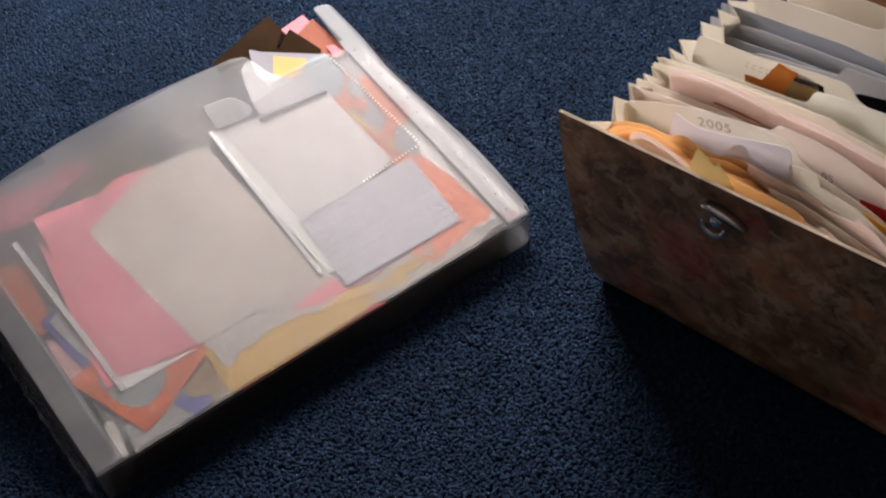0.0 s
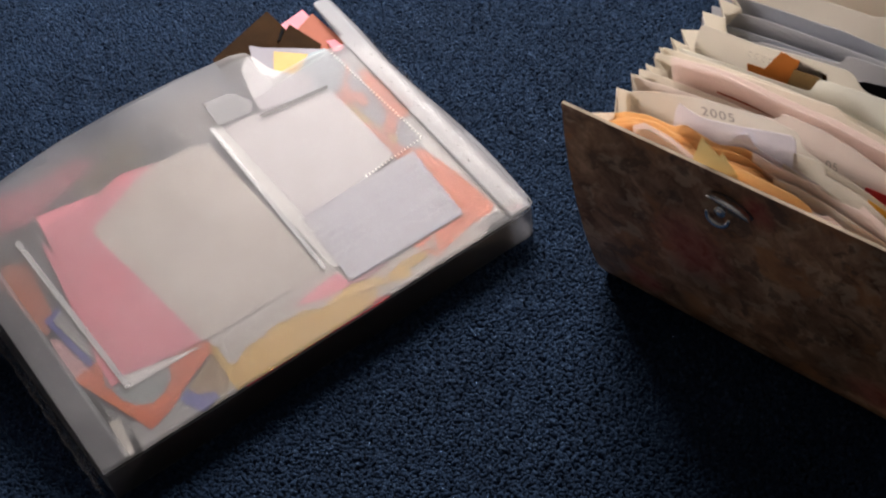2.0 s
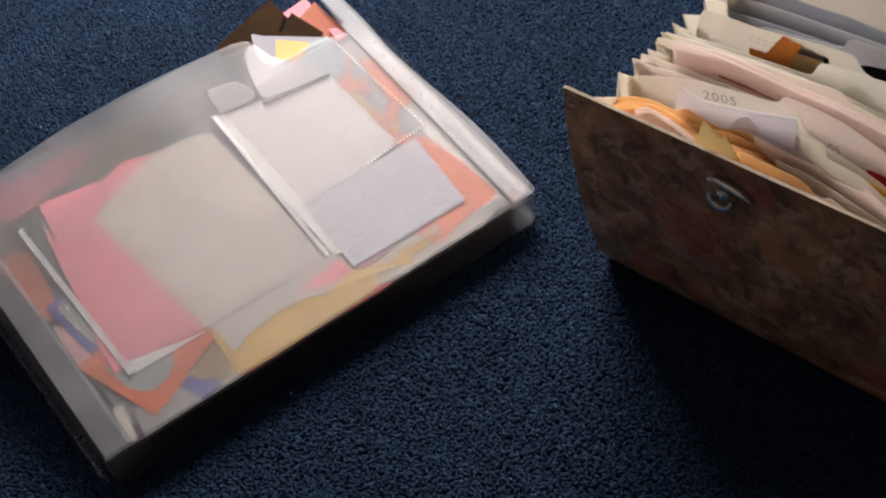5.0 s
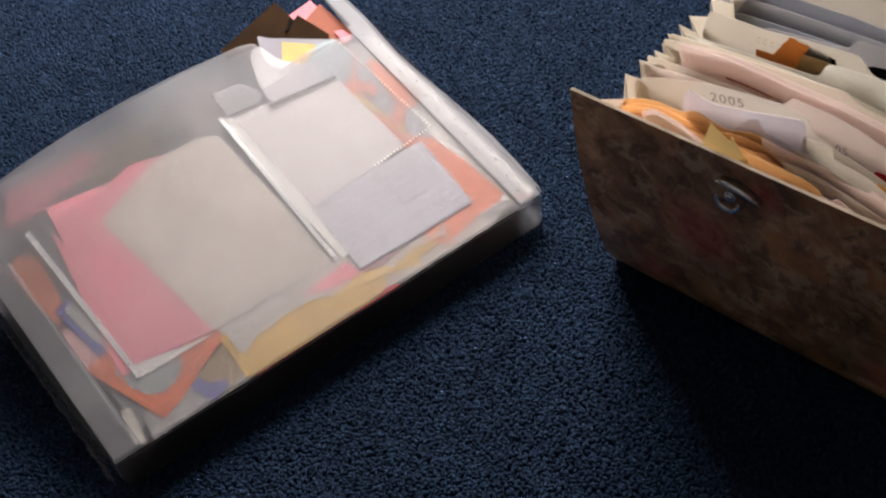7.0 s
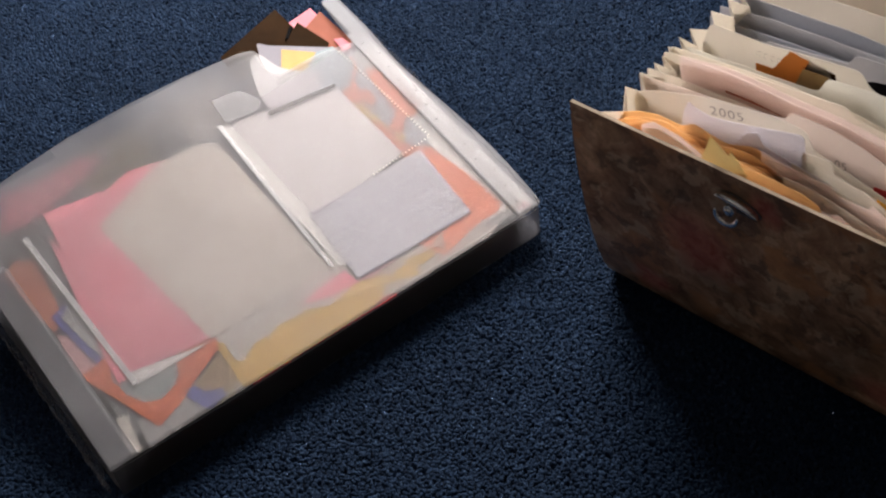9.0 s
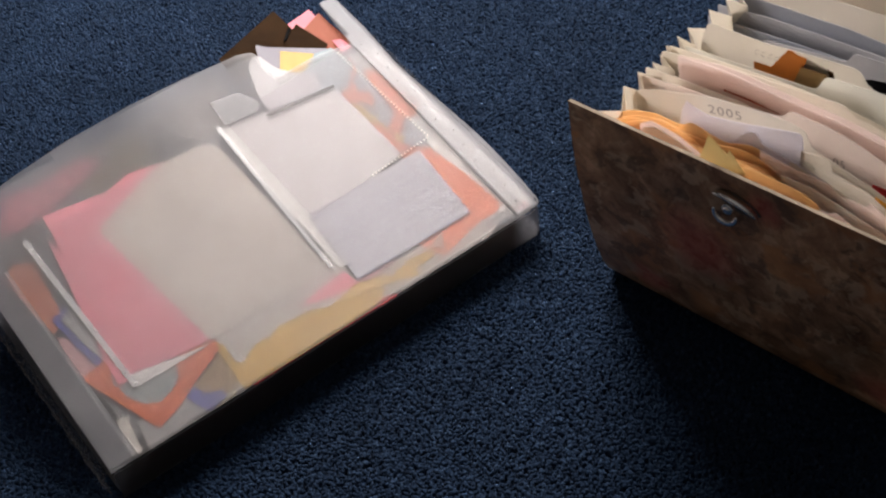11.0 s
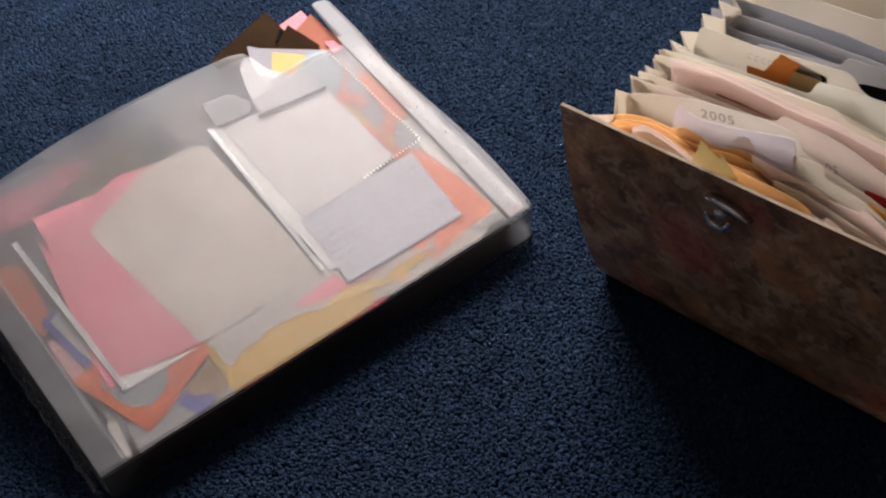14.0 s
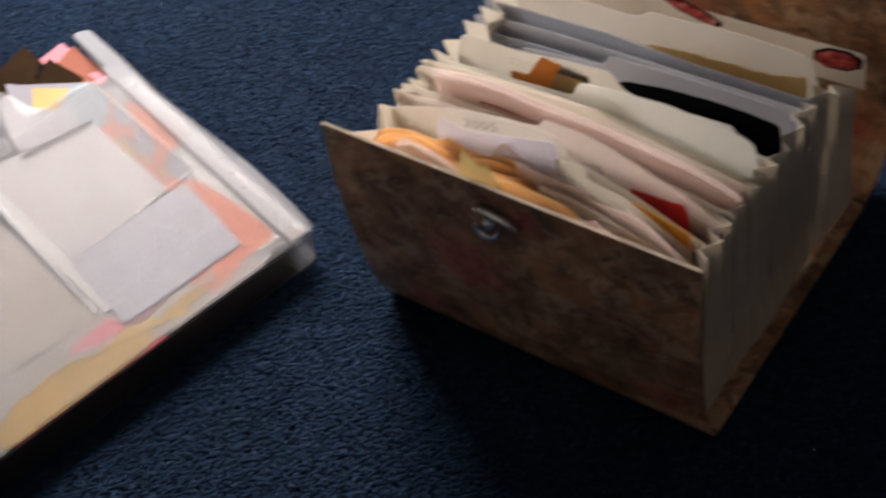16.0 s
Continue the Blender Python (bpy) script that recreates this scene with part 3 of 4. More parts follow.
loose("paper_scrap", [(0.3834, 0.1735), (0.3938, 0.1747), (0.3974, 0.1693), (0.4006, 0.1452), (0.3978, 0.1322), (0.3903, 0.1414), (0.3848, 0.1527)], 0.0036, CORAL, "coral paper scrap under the cover")
loose("paper_scrap", [(0.4031, 0.1505), (0.4085, 0.1411), (0.4004, 0.1338), (0.3989, 0.1420)], 0.0034, YELLOW, "small yellow paper scrap under the cover")
loose("paper_scrap", [(0.3891, 0.1361), (0.4016, 0.1373), (0.4089, 0.1185), (0.3922, 0.1144)], 0.0034, CORAL, "coral paper scrap under the cover")
loose("card_sheet", [(0.4022, 0.1298), (0.4198, 0.1147), (0.4278, 0.0728), (0.4322, 0.0193), (0.4234, 0.0142), (0.4025, 0.0144), (0.3516, 0.0045), (0.3344, 0.0471)], 0.0050, CORAL, "coral orange card sheet beside the index card", "card")
# along the short strip: terracotta, blue and grey pieces
loose("card_sheet", rounded([(0.0319, 0.2361), (0.0480, 0.2255), (0.0433, 0.1738), (0.0381, 0.1516), (0.0266, 0.1457), (0.0222, 0.1637), (0.0172, 0.2240)], 0.003), 0.0060, TERRACOTTA, "terracotta card sheet under the cover", "card")
loose("paper_sheet", [(0.0272, 0.1416), (0.0376, 0.1300), (0.0514, 0.0944), (0.0253, 0.0825), (0.0226, 0.1127)], 0.0064, DUSTY, "dusty pink paper sheet deep in the case")
loose("paper_scrap", torn([(0.0316, 0.1603), (0.0484, 0.1654), (0.0497, 0.1115), (0.0470, 0.0906), (0.0408, 0.0904), (0.0357, 0.1264)], 0.0005, 8), 0.0050, BLUE, "dark blue card scrap", "card")
loose("paper_scrap", torn([(0.0380, 0.1554), (0.0476, 0.1608), (0.0664, 0.1413), (0.0634, 0.0960), (0.0480, 0.0934), (0.0413, 0.1265)], 0.0005, 9), 0.0044, GREY, "grey paper scrap under the cover")
loose("paper_sheet", [(0.0430, 0.0796), (0.0885, 0.0806), (0.1091, 0.0578), (0.0852, 0.0184), (0.0520, 0.0279), (0.0400, 0.0500)], 0.0048, TEAL, "grey teal paper behind the orange card")
loose("die_cut_card", [(0.0228, 0.0907), (0.0394, 0.0929), (0.0528, 0.0969), (0.0419, 0.0699), (0.0446, 0.0630), (0.0457, 0.0504), (0.0539, 0.0360), (0.0668, 0.0296), (0.0801, 0.0333), (0.0913, 0.0415), (0.0983, 0.0588), (0.1260, 0.0666), (0.1379, 0.0576), (0.1333, 0.0437), (0.1079, 0.0324), (0.0914, 0.0240), (0.0785, 0.0166), (0.0524, 0.0081), (0.0416, 0.0385)], 0.0040, ORANGE, "orange die cut card with a round opening", "card")
loose("paper_scrap", [(0.0973, 0.0244), (0.1305, 0.0401), (0.1307, 0.0074), (0.1173, 0.0030), (0.1128, 0.0064), (0.1004, 0.0110)], 0.0046, TAN, "tan card scrap under the cover", "card")
loose("paper_scrap", [(0.1102, 0.0077), (0.1307, 0.0074), (0.1203, -0.0035), (0.0980, -0.0044), (0.0940, -0.003)], 0.0050, OLIVE, "olive card scrap under the cover", "card")
loose("paper_scrap", [(0.0861, 0.0198), (0.0969, 0.0247), (0.1011, 0.0139), (0.1148, 0.0077), (0.1142, 0.0005), (0.0960, -0.0044), (0.0884, 0.0126)], 0.0034, BLUE, "deep blue card scrap", "card")
loose("paper_scrap", torn([(0.0573, 0.0071), (0.0831, 0.0186), (0.0916, -0.0035), (0.0840, -0.0044), (0.0589, -0.0044)], 0.0004, 14), 0.0032, GREY, "white torn paper scrap")
loose("paper_strip", [(0.0274, 0.0365), (0.0356, 0.0337), (0.0302, -0.0028), (0.0218, -0.0016), (0.0204, 0.0073)], 0.0028, CREAM, "narrow cream paper strip")
# along the spine: gold, tissue and torn yellow pieces
loose("card_strip", [(0.138, -0.0046), (0.292, -0.0046), (0.292, 0.008), (0.150, 0.008)], 0.0078, RED, "thin red card edge near the spine", "card")
loose("paper_sheet", [(0.1327, 0.0529), (0.1303, -0.0028), (0.1687, -0.0038), (0.2153, -0.0042), (0.2728, -0.0023), (0.2877, 0.0077), (0.2659, 0.0318), (0.1914, 0.0578)], 0.0042, GOLD, "golden yellow paper sheet in a pocket")
loose("paper_sheet", [(0.1363, 0.0510), (0.1340, 0.0012), (0.1700, 0.0002), (0.2150, -0.0004), (0.2680, 0.0010), (0.2750, 0.012), (0.2559, 0.0298), (0.1914, 0.0558)], 0.0038, GOLD, "golden yellow paper sheet in a pocket")
loose("paper_scrap", torn([(0.1394, 0.0507), (0.1386, 0.0254), (0.1424, 0.0204), (0.1624, 0.0296), (0.1757, 0.0283), (0.1897, 0.0323), (0.2040, 0.0304), (0.2210, 0.0294), (0.2352, 0.0216), (0.2604, 0.0222), (0.2644, 0.0368), (0.2085, 0.0562)], 0.0005, 17), 0.0030, TISSUE, "grey white torn tissue paper")
loose("paper_sheet", torn([(0.262, 0.050), (0.360, 0.046), (0.405, 0.020), (0.430, 0.010), (0.400, -0.0040), (0.300, -0.0044), (0.270, 0.006)], 0.0006, 19), 0.0056, TISSUE, "pale torn paper along the spine")
loose("paper_sheet", torn([(0.040, 0.024), (0.130, 0.030), (0.131, -0.0040), (0.036, -0.0044)], 0.0006, 21), 0.0056, GREY, "grey torn paper along the spine")
loose("paper_scrap", [(0.2161, 0.0376), (0.2390, 0.0423), (0.2689, 0.0451), (0.2713, 0.0270), (0.2461, 0.0285)], 0.0028, PINK, "bright pink paper scrap")
loose("paper_scrap", [(0.2634, 0.0283), (0.2969, 0.0309), (0.3158, 0.0261), (0.2878, 0.0230)], 0.0030, DUSTY, "dusty pink paper edge beside the index card")
loose("paper_scrap", torn([(0.2356, 0.0221), (0.2698, 0.0266), (0.2951, 0.0198), (0.3061, 0.0068), (0.2804, 0.0125), (0.2584, 0.0177)], 0.0006, 15), 0.0026, YELLOW, "pale yellow torn paper scrap")
loose("paper_scrap", torn([(0.3017, 0.0148), (0.3220, 0.0197), (0.3478, 0.0177), (0.3461, 0.0102), (0.3226, 0.0083), (0.3209, 0.0018), (0.3045, 0.0065)], 0.0006, 18), 0.0026, GOLD, "golden torn paper scrap")
loose("paper_scrap", [(0.3437, 0.0192), (0.3573, 0.0233), (0.3670, 0.0273), (0.3563, 0.0073), (0.3536, 0.0157)], 0.0020, CREAM, "small cream folded paper corner")
loose("paper_scrap", torn([(0.2932, 0.0058), (0.3124, 0.0067), (0.3514, 0.0086), (0.3514, -0.0025), (0.3024, -0.0044)], 0.0004, 16), 0.0034, TISSUE, "white torn paper scrap")
loose("paper_scrap", [(0.400, 0.011), (0.425, 0.013), (0.440, 0.006), (0.405, 0.003)], 0.0050, GREY, "grey card scrap in the corner", "card")
loose("paper_scrap", [(0.432, 0.016), (0.447, 0.012), (0.450, 0.004), (0.436, 0.004)], 0.0050, TAN, "dark card scrap in the corner", "card")
loose("paper_tag", [(0.438, 0.008), (0.450, 0.007), (0.452, 0.0015), (0.440, 0.0015)], 0.0030, RED, "small red paper tag in the corner", "tag")

# page sleeve with a pink and a white page
sleeve = thing("page_sleeve", on_case(0.15, 0.15, 0.003), "clear page sleeve holding pink and white pages", "page sleeve", "papers in the case")
part("sleeve_film", case_sheet([(0.051, 0.250), (0.2665, 0.259), (0.2615, 0.0525), (0.0555, 0.0545)], 0.0012, thick=0.00006), CLEAR, sleeve)
part("seam", over_cover([(0.2645, 0.2585), (0.2692, 0.2575), (0.2635, 0.053), (0.2595, 0.0535)], 0.0007, thick=0.00008), SEAM, sleeve, "raised clear seam")
part("seam", over_cover([(0.0495, 0.249), (0.0545, 0.250), (0.0595, 0.0545), (0.0545, 0.0545)], 0.0007, thick=0.00008), SEAM, sleeve, "raised clear seam")
loose("pink_page", [(0.0792, 0.2660), (0.1351, 0.2570), (0.1359, 0.2530), (0.1677, 0.2629), (0.2174, 0.2497), (0.2432, 0.2163), (0.2432, 0.0594), (0.1329, 0.0571), (0.0580, 0.0671)], 0.0024, PINK, "pink paper page in the sleeve", "page")
loose("pink_page", [(0.0700, 0.2400), (0.0769, 0.2020), (0.0600, 0.0639), (0.0455, 0.0650), (0.0490, 0.0960)], 0.0030, PINK, "pink paper page edge", "page")
loose("pink_page", [(0.0820, 0.2500), (0.1250, 0.2450), (0.1350, 0.0640), (0.0680, 0.0720)], 0.0022, PINK, "pink paper page in the sleeve", "page")
loose("white_page", rounded([(0.1127, 0.2212), (0.1418, 0.2336), (0.1902, 0.2537), (0.2395, 0.2515), (0.2555, 0.2421), (0.2614, 0.0531), (0.1326, 0.0566)], [0.006, 0.01, 0.02, 0.01, 0, 0, 0]), 0.0018, PAGE, "white paper page lying over the pink one", "page")
# white strip added under the seam to paint its bright highlight
loose("white_page", [(0.0495, 0.249), (0.0535, 0.2495), (0.0585, 0.0555), (0.0545, 0.0550)], 0.0014, WHITE, "white strip painting the highlight along the sleeve seam", "page")
loose("paper_sheet", [(0.136, 0.078), (0.268, 0.075), (0.270, 0.040), (0.215, 0.045), (0.137, 0.047)], 0.0034, TISSUE, "pale page edge below the sleeve", "page")
loose("white_page", [(0.0560, 0.0683), (0.0573, 0.0541), (0.1007, 0.0534), (0.1319, 0.0535), (0.1034, 0.0585), (0.0610, 0.0683)], 0.0020, WHITE, "white page edge under the pink page", "page")

# second sleeve with a stitched edge, and a bright page
second = thing("page_sleeve", on_case(0.34, 0.2, 0.002), "clear page sleeve with a white stitched edge", "page sleeve", "papers in the case")
part("sleeve_film", over_cover(rounded([(0.2756, 0.291), (0.3083, 0.285), (0.320, 0.2645), (0.4182, 0.2715), (0.4252, 0.1235), (0.28, 0.112)], [0, 0.008, 0.004, 0, 0, 0]), 0.0005, thick=0.00006), CLEAR, second)
bm = bmesh.new()
for a, b, n in (((0.4182, 0.2705), (0.4252, 0.1240), 34), ((0.4252, 0.1240), (0.352, 0.1180), 18)):
    for k in range(n):
        t = (k + 0.5) / n
        p = bulging(a[0] + (b[0] - a[0]) * t, a[1] + (b[1] - a[1]) * t) + CASE_N * 0.0008
        along = (CASE_U * (b[0] - a[0]) + CASE_V * (b[1] - a[1])).normalized()
        m = Matrix((along, along.cross(CASE_N), CASE_N)).transposed().to_4x4()
        bmesh.ops.create_cube(bm, size=1.0, matrix=Matrix.Translation(p) @ m @ Matrix.Diagonal((0.0011, 0.0026, 0.0003, 1)))
tagged(part("stitched_edge", bm, WHITE, second, "white stitched edge"), kind="stuff")
loose("white_page", [(0.2655, 0.258), (0.3895, 0.2325), (0.3925, 0.1255), (0.286, 0.10), (0.274, 0.05), (0.267, 0.0515)], 0.0014, WHITE, "white paper page in the second sleeve", "page")
part("tab", over_cover(rounded([(0.2770, 0.2892), (0.3078, 0.2856), (0.3177, 0.2605), (0.3086, 0.2516), (0.2739, 0.2560)], [0.001, 0.008, 0.003, 0, 0]), 0.0008, thick=0.00005), plastic("tab_plastic", 0.10, 0.3, wave=0.1, sheen=0.02), second, "clear rounded tab")
part("tab_hole", over_cover([(0.2775 + 0.0012 * math.cos(k * math.tau / 10), 0.2862 + 0.0012 * math.sin(k * math.tau / 10)) for k in range(10)], 0.0011, thick=0.00004), UMBER, second, "small dark hole")
part("speck", over_cover([(0.3471 + 0.0009 * math.cos(k * math.tau / 10), 0.132 + 0.0009 * math.sin(k * math.tau / 10)) for k in range(10)], 0.0010, thick=0.00004), UMBER, second, "small dark speck")
part("thumb_slot", over_cover(rounded([(0.314, 0.2445), (0.3905, 0.2362), (0.389, 0.2318), (0.314, 0.2390)], 0.002), 0.0006, thick=0.00005), plastic("slot_plastic", 0.16, 0.5, (0.55, 0.52, 0.49)), second, "grey slot edge")

# ruled index card
index_card = thing("index_card", on_case(0.34, 0.073, 0.001), "white ruled index card under the cover", "card", "papers in the case")
corner = [(0.278, 0.1175), (0.2734, 0.0297), (0.4021, 0.0283), (0.4087, 0.1169)]
part("card", case_sheet(corner, -0.0001, thick=0.00005), ruled_card("index_white", CASE_V, CASE_U, 0.0088), index_card)
# sheets that stick out of the mouth of the case
loose("brown_card", [(0.314, 0.300), (0.318, 0.338), (0.4007, 0.3625), (0.402, 0.325), (0.39, 0.28)], 0.0062, BROWN, "dark brown glossy card sticking out", "card")
loose("brown_card", [(0.378, 0.30), (0.386, 0.318), (0.4085, 0.3315), (0.419, 0.288), (0.40, 0.27)], 0.0046, BROWN, "dark brown glossy card sticking out", "card")
loose("pink_card", [(0.397, 0.30), (0.3985, 0.338), (0.4325, 0.3435), (0.434, 0.30)], 0.0080, PINK, "pink card sticking out of the case", "card")
loose("red_card", [(0.408, 0.27), (0.408, 0.3205), (0.4375, 0.3325), (0.4415, 0.275)], 0.0072, RUST, "rust red card sticking out of the case", "card")
loose("pink_card", [(0.424, 0.270), (0.4255, 0.2895), (0.434, 0.286), (0.437, 0.27)], 0.0050, PINK, "small pink card corner", "card")
loose("binder_clip", rounded([(0.3845, 0.3185), (0.388, 0.3175), (0.4005, 0.3285), (0.398, 0.331)], 0.001), 0.0034, BLACK, "small black clip on the brown card", "clip", thick=0.002)
loose("white_sheet", rounded([(0.358, 0.332), (0.366, 0.3215), (0.414, 0.2835), (0.40, 0.23), (0.335, 0.23), (0.345, 0.30)], [0.004, 0.002, 0, 0, 0, 0]), 0.0044, DUSK, "lilac grey sheet rising in the mouth of the case")
loose("yellow_sheet", [(0.3735, 0.3085), (0.3995, 0.2845), (0.385, 0.272), (0.352, 0.268), (0.356, 0.282)], 0.0030, YELLOW, "yellow sheet in the mouth of the case")
# added sheet: its white stands for the page and the window glare over it
loose("white_sheet", rounded([(0.336, 0.312), (0.3515, 0.3195), (0.357, 0.290), (0.372, 0.271), (0.385, 0.262), (0.380, 0.240), (0.318, 0.248), (0.324, 0.278)], 0.008), 0.0022, GLARE_WHITE, "added white sheet for page and window glare in the mouth of the case")
loose("pale_blue_sheet", [(0.40, 0.284), (0.418, 0.281), (0.424, 0.25), (0.40, 0.225), (0.345, 0.225), (0.345, 0.262), (0.37, 0.265)], 0.0026, paper("pale_blue", (0.40, 0.48, 0.50), 0.6, 0.3, 0.06), "pale blue sheet in the mouth of the case")


# ---- floral expanding file ----
BW, BH, INS = 0.321, 0.236, 0.012
file_box = thing("expanding_file", (BW / 2, 0.19, 0.0), "brown floral cardboard expanding file, open, stuffed with papers", "expanding file")


def swept(profile, x0, x1, thick):
    """A bent board: profile of (y, z) from end to end, between two x."""
    bm = bmesh.new()
    n = 9
    rows = [[bm.verts.new((x0 + (x1 - x0) * i / (n - 1), y, z)) for i in range(n)] for y, z in profile]
    for a, b in zip(rows, rows[1:]):
        for i in range(n - 1):
            bm.faces.new((a[i], a[i + 1], b[i + 1], b[i]))
    bmesh.ops.recalc_face_normals(bm, faces=bm.faces[:])
    bmesh.ops.solidify(bm, geom=bm.faces[:], thickness=thick)
    return bm


def bezier(p, q, r, n=10):
    return [tuple((1 - t) ** 2 * a + 2 * t * (1 - t) * b + t * t * c for a, b, c in zip(p, q, r)) for t in (k / n for k in range(n + 1))]


front_profile = [(-0.002, 0.234), (-0.0007, 0.197), (0.002, 0.165), (0.006, 0.135), (0.0107, 0.105), (0.0165, 0.076), (0.0235, 0.048), (0.031, 0.024), (0.0385, 0.0085), (0.043, 0.0035), (0.047, 0.0022)]
part("front_panel", swept(front_profile, 0.0, BW, 0.0022), BOARD, file_box, "brown floral printed front panel", smooth=False)
part("base_panel", swept([(0.0475, 0.0022), (0.15, 0.0022), (0.25, 0.0022), (0.345, 0.0022)], 0.0, BW, 0.0022), BOARD, file_box)
back_profile = bezier((0.3455, 0.0022), (0.385, 0.006), (0.388, 0.06), 8) + [(0.378, 0.12), (0.352, 0.20), (0.345, 0.225)]
part("back_panel", swept(back_profile, 0.0, BW, 0.0022), BOARD, file_box)
part("lid", swept([(0.345, 0.2255), (0.3475, 0.237), (0.358, 0.270), (0.384, 0.332), (0.418, 0.405)], -0.004, BW + 0.006, 0.0025), BOARD, file_box, "brown floral lid standing open")
part("top_edge", swept([(-0.0042, 0.2343), (-0.0018, 0.2351)], 0.0005, BW - 0.0005, 0.0007), EDGE, file_box, "bare cream board edge")

LEFT_Y = [0.012, 0.052, 0.070, 0.090, 0.1015, 0.111, 0.1275, 0.142, 0.172, 0.196, 0.212, 0.245, 0.285]
RIGHT_Y = [0.030, 0.054, 0.070, 0.093, 0.116, 0.127, 0.143, 0.164, 0.192, 0.217, 0.238, 0.260, 0.30]
for side, ys in ((1, LEFT_Y), (-1, RIGHT_Y)):
    edge_x = INS if side == 1 else BW - INS
    bm = bmesh.new()
    cols = []
    rnd = random.Random(side + 3)
    for i, y in enumerate(ys):
        foot = 0.05 + (0.35 - 0.05) * i / (len(ys) - 1)
        for tip in (True, False):
            if not tip and i == len(ys) - 1:
                continue
            yy = y if tip else (y + ys[i + 1]) / 2 + rnd.uniform(-0.002, 0.002)
            ff = foot if tip else foot + 0.0115
            x = edge_x
            top = (0.2185 if side == 1 else 0.208) - 0.022 * max(0, i - 10) + rnd.uniform(-0.002, 0.002) - (0.006 if not tip else 0)
            col = []
            for k in range(7):
                t = k / 6
                z = 0.0045 + (top - 0.0045) * t
                s = t ** 0.8
                bow = 0.0025 * math.sin(t * 5 + i)
                col.append(bm.verts.new((x + side * bow * (0.4 if tip else 0.9) + side * (1 - s) * 0.002 + (0 if tip else side * 0.016 * (0.06 + 0.94 * t)), ff + (yy - ff) * s, z)))
            cols.append(col)
    for a, b in zip(cols, cols[1:]):
        for k in range(6):
            bm.faces.new((a[k], b[k], b[k + 1], a[k + 1]))
    bmesh.ops.recalc_face_normals(bm, faces=bm.faces[:])
    bmesh.ops.solidify(bm, geom=bm.faces[:], thickness=0.0004)
    part("pleated_gusset", bm, GUSSET_SHADED if side == -1 else CREAM, file_box, "cream pleated paper gusset")


def upright(yl, yr, bow=0.0, seed=0, lean=0.0, wobble=0.0012):
    """A standing sheet between the two gussets: x along it, z up."""
    def place(x, z):
        t = (x - 0.014) / 0.293
        y = yl + (yr - yl) * t + bow * math.sin(math.pi * min(1, max(0, t))) + lean * (0.22 - z)
        y += wobble * noise.noise((x * 22 + seed * 3.1, z * 14, seed)) * (z / 0.22)
        return Vector((x, y, z))
    return place


def standing(poly, yl, yr, r=0.004, bow=0.0, seed=0, lean=0.12, thick=0.0004, cut=0.025, wobble=0.0012, foot=0.06):
    foot = max(foot, 0.15) if lean < 0.1 else foot      # the front panel curves in below
    outline = list(poly) + [(poly[-1][0], foot), (poly[0][0], foot)]
    rs = [r] * len(poly) + [0, 0]
    return sheet_mesh(rounded(outline, rs), upright(yl, yr, bow, seed, lean, wobble), cut, thick)


def divider(poly, yl, yr, mat, label, **kw):
    return part("divider", standing(poly, yl, yr, **kw), mat, file_box, label)


def filed(name, poly, yl, yr, mat, label, category="paper", **kw):
    return link(name, standing(poly, yl, yr, **kw), mat, None, label, category, "papers in the file")


def writing(text, owner, place, x, z, size, dx=1.0, dz=0.0):
    """Pencil writing on a standing sheet."""
    curve = bpy.data.curves.new("writing", "FONT")
    curve.body, curve.size, curve.space_character = text, size, 1.15
    tmp = new("writing", curve)
    me = bpy.data.meshes.new_from_object(tmp.evaluated_get(bpy.context.evaluated_depsgraph_get()))
    bpy.data.objects.remove(tmp)
    bm = bmesh.new()
    bm.from_mesh(me)
    bpy.data.meshes.remove(me)
    for v in bm.verts:
        a, b = v.co.x, v.co.y
        p = place(x + a * dx - b * dz * 0.3, z + b + a * dz)
        v.co = p + Vector((0, -0.0006, 0))
    return part("pencil_writing", bm, GRAPHITE, owner, "grey pencil writing")


tab_2005 = [(0.0165, 0.2064), (0.0221, 0.2146), (0.0498, 0.2289), (0.0927, 0.2428), (0.1430, 0.2528), (0.1720, 0.2534), (0.1807, 0.2516), (0.1852, 0.237), (0.24, 0.222), (0.305, 0.195)]
d = divider(tab_2005, 0.055, 0.050, IVORY, "ivory card divider with a pencilled year", seed=1, r=0.008)
writing("2005", d, upright(0.055, 0.050, 0, 1, 0.12), 0.094, 0.2265, 0.0125, 1.15, 0.29)
d = divider([(0.013, 0.216), (0.08, 0.225), (0.149, 0.236), (0.157, 0.2475), (0.19, 0.2475), (0.214, 0.242), (0.274, 0.219), (0.306, 0.20)], 0.072, 0.069, BLUSH, "pale blush card divider with a pencilled year", seed=2)
writing("05", d, upright(0.072, 0.069, 0, 2, 0.12), 0.194, 0.2095, 0.0125, 0.8, 0.05)
divider([(0.013, 0.219), (0.05, 0.222), (0.10, 0.223), (0.15, 0.222), (0.25, 0.215), (0.306, 0.205)], 0.080, 0.080, CREAM, "cream card divider", seed=12)
folder = thing("pink_folder", (0.17, 0.09, 0.06), "pale pink paper folder between dividers", "folder", "papers in the file")
part("front_leaf", standing([(0.040, 0.236), (0.082, 0.2405), (0.14, 0.237), (0.185, 0.235), (0.263, 0.225), (0.303, 0.210)], 0.0905, 0.0905, seed=3, r=0.006), ROSY, folder)
part("back_leaf", standing([(0.036, 0.233), (0.082, 0.2415), (0.14, 0.239), (0.185, 0.237), (0.263, 0.2275), (0.304, 0.213)], 0.0945, 0.0945, seed=3, r=0.006), ROSY, folder)
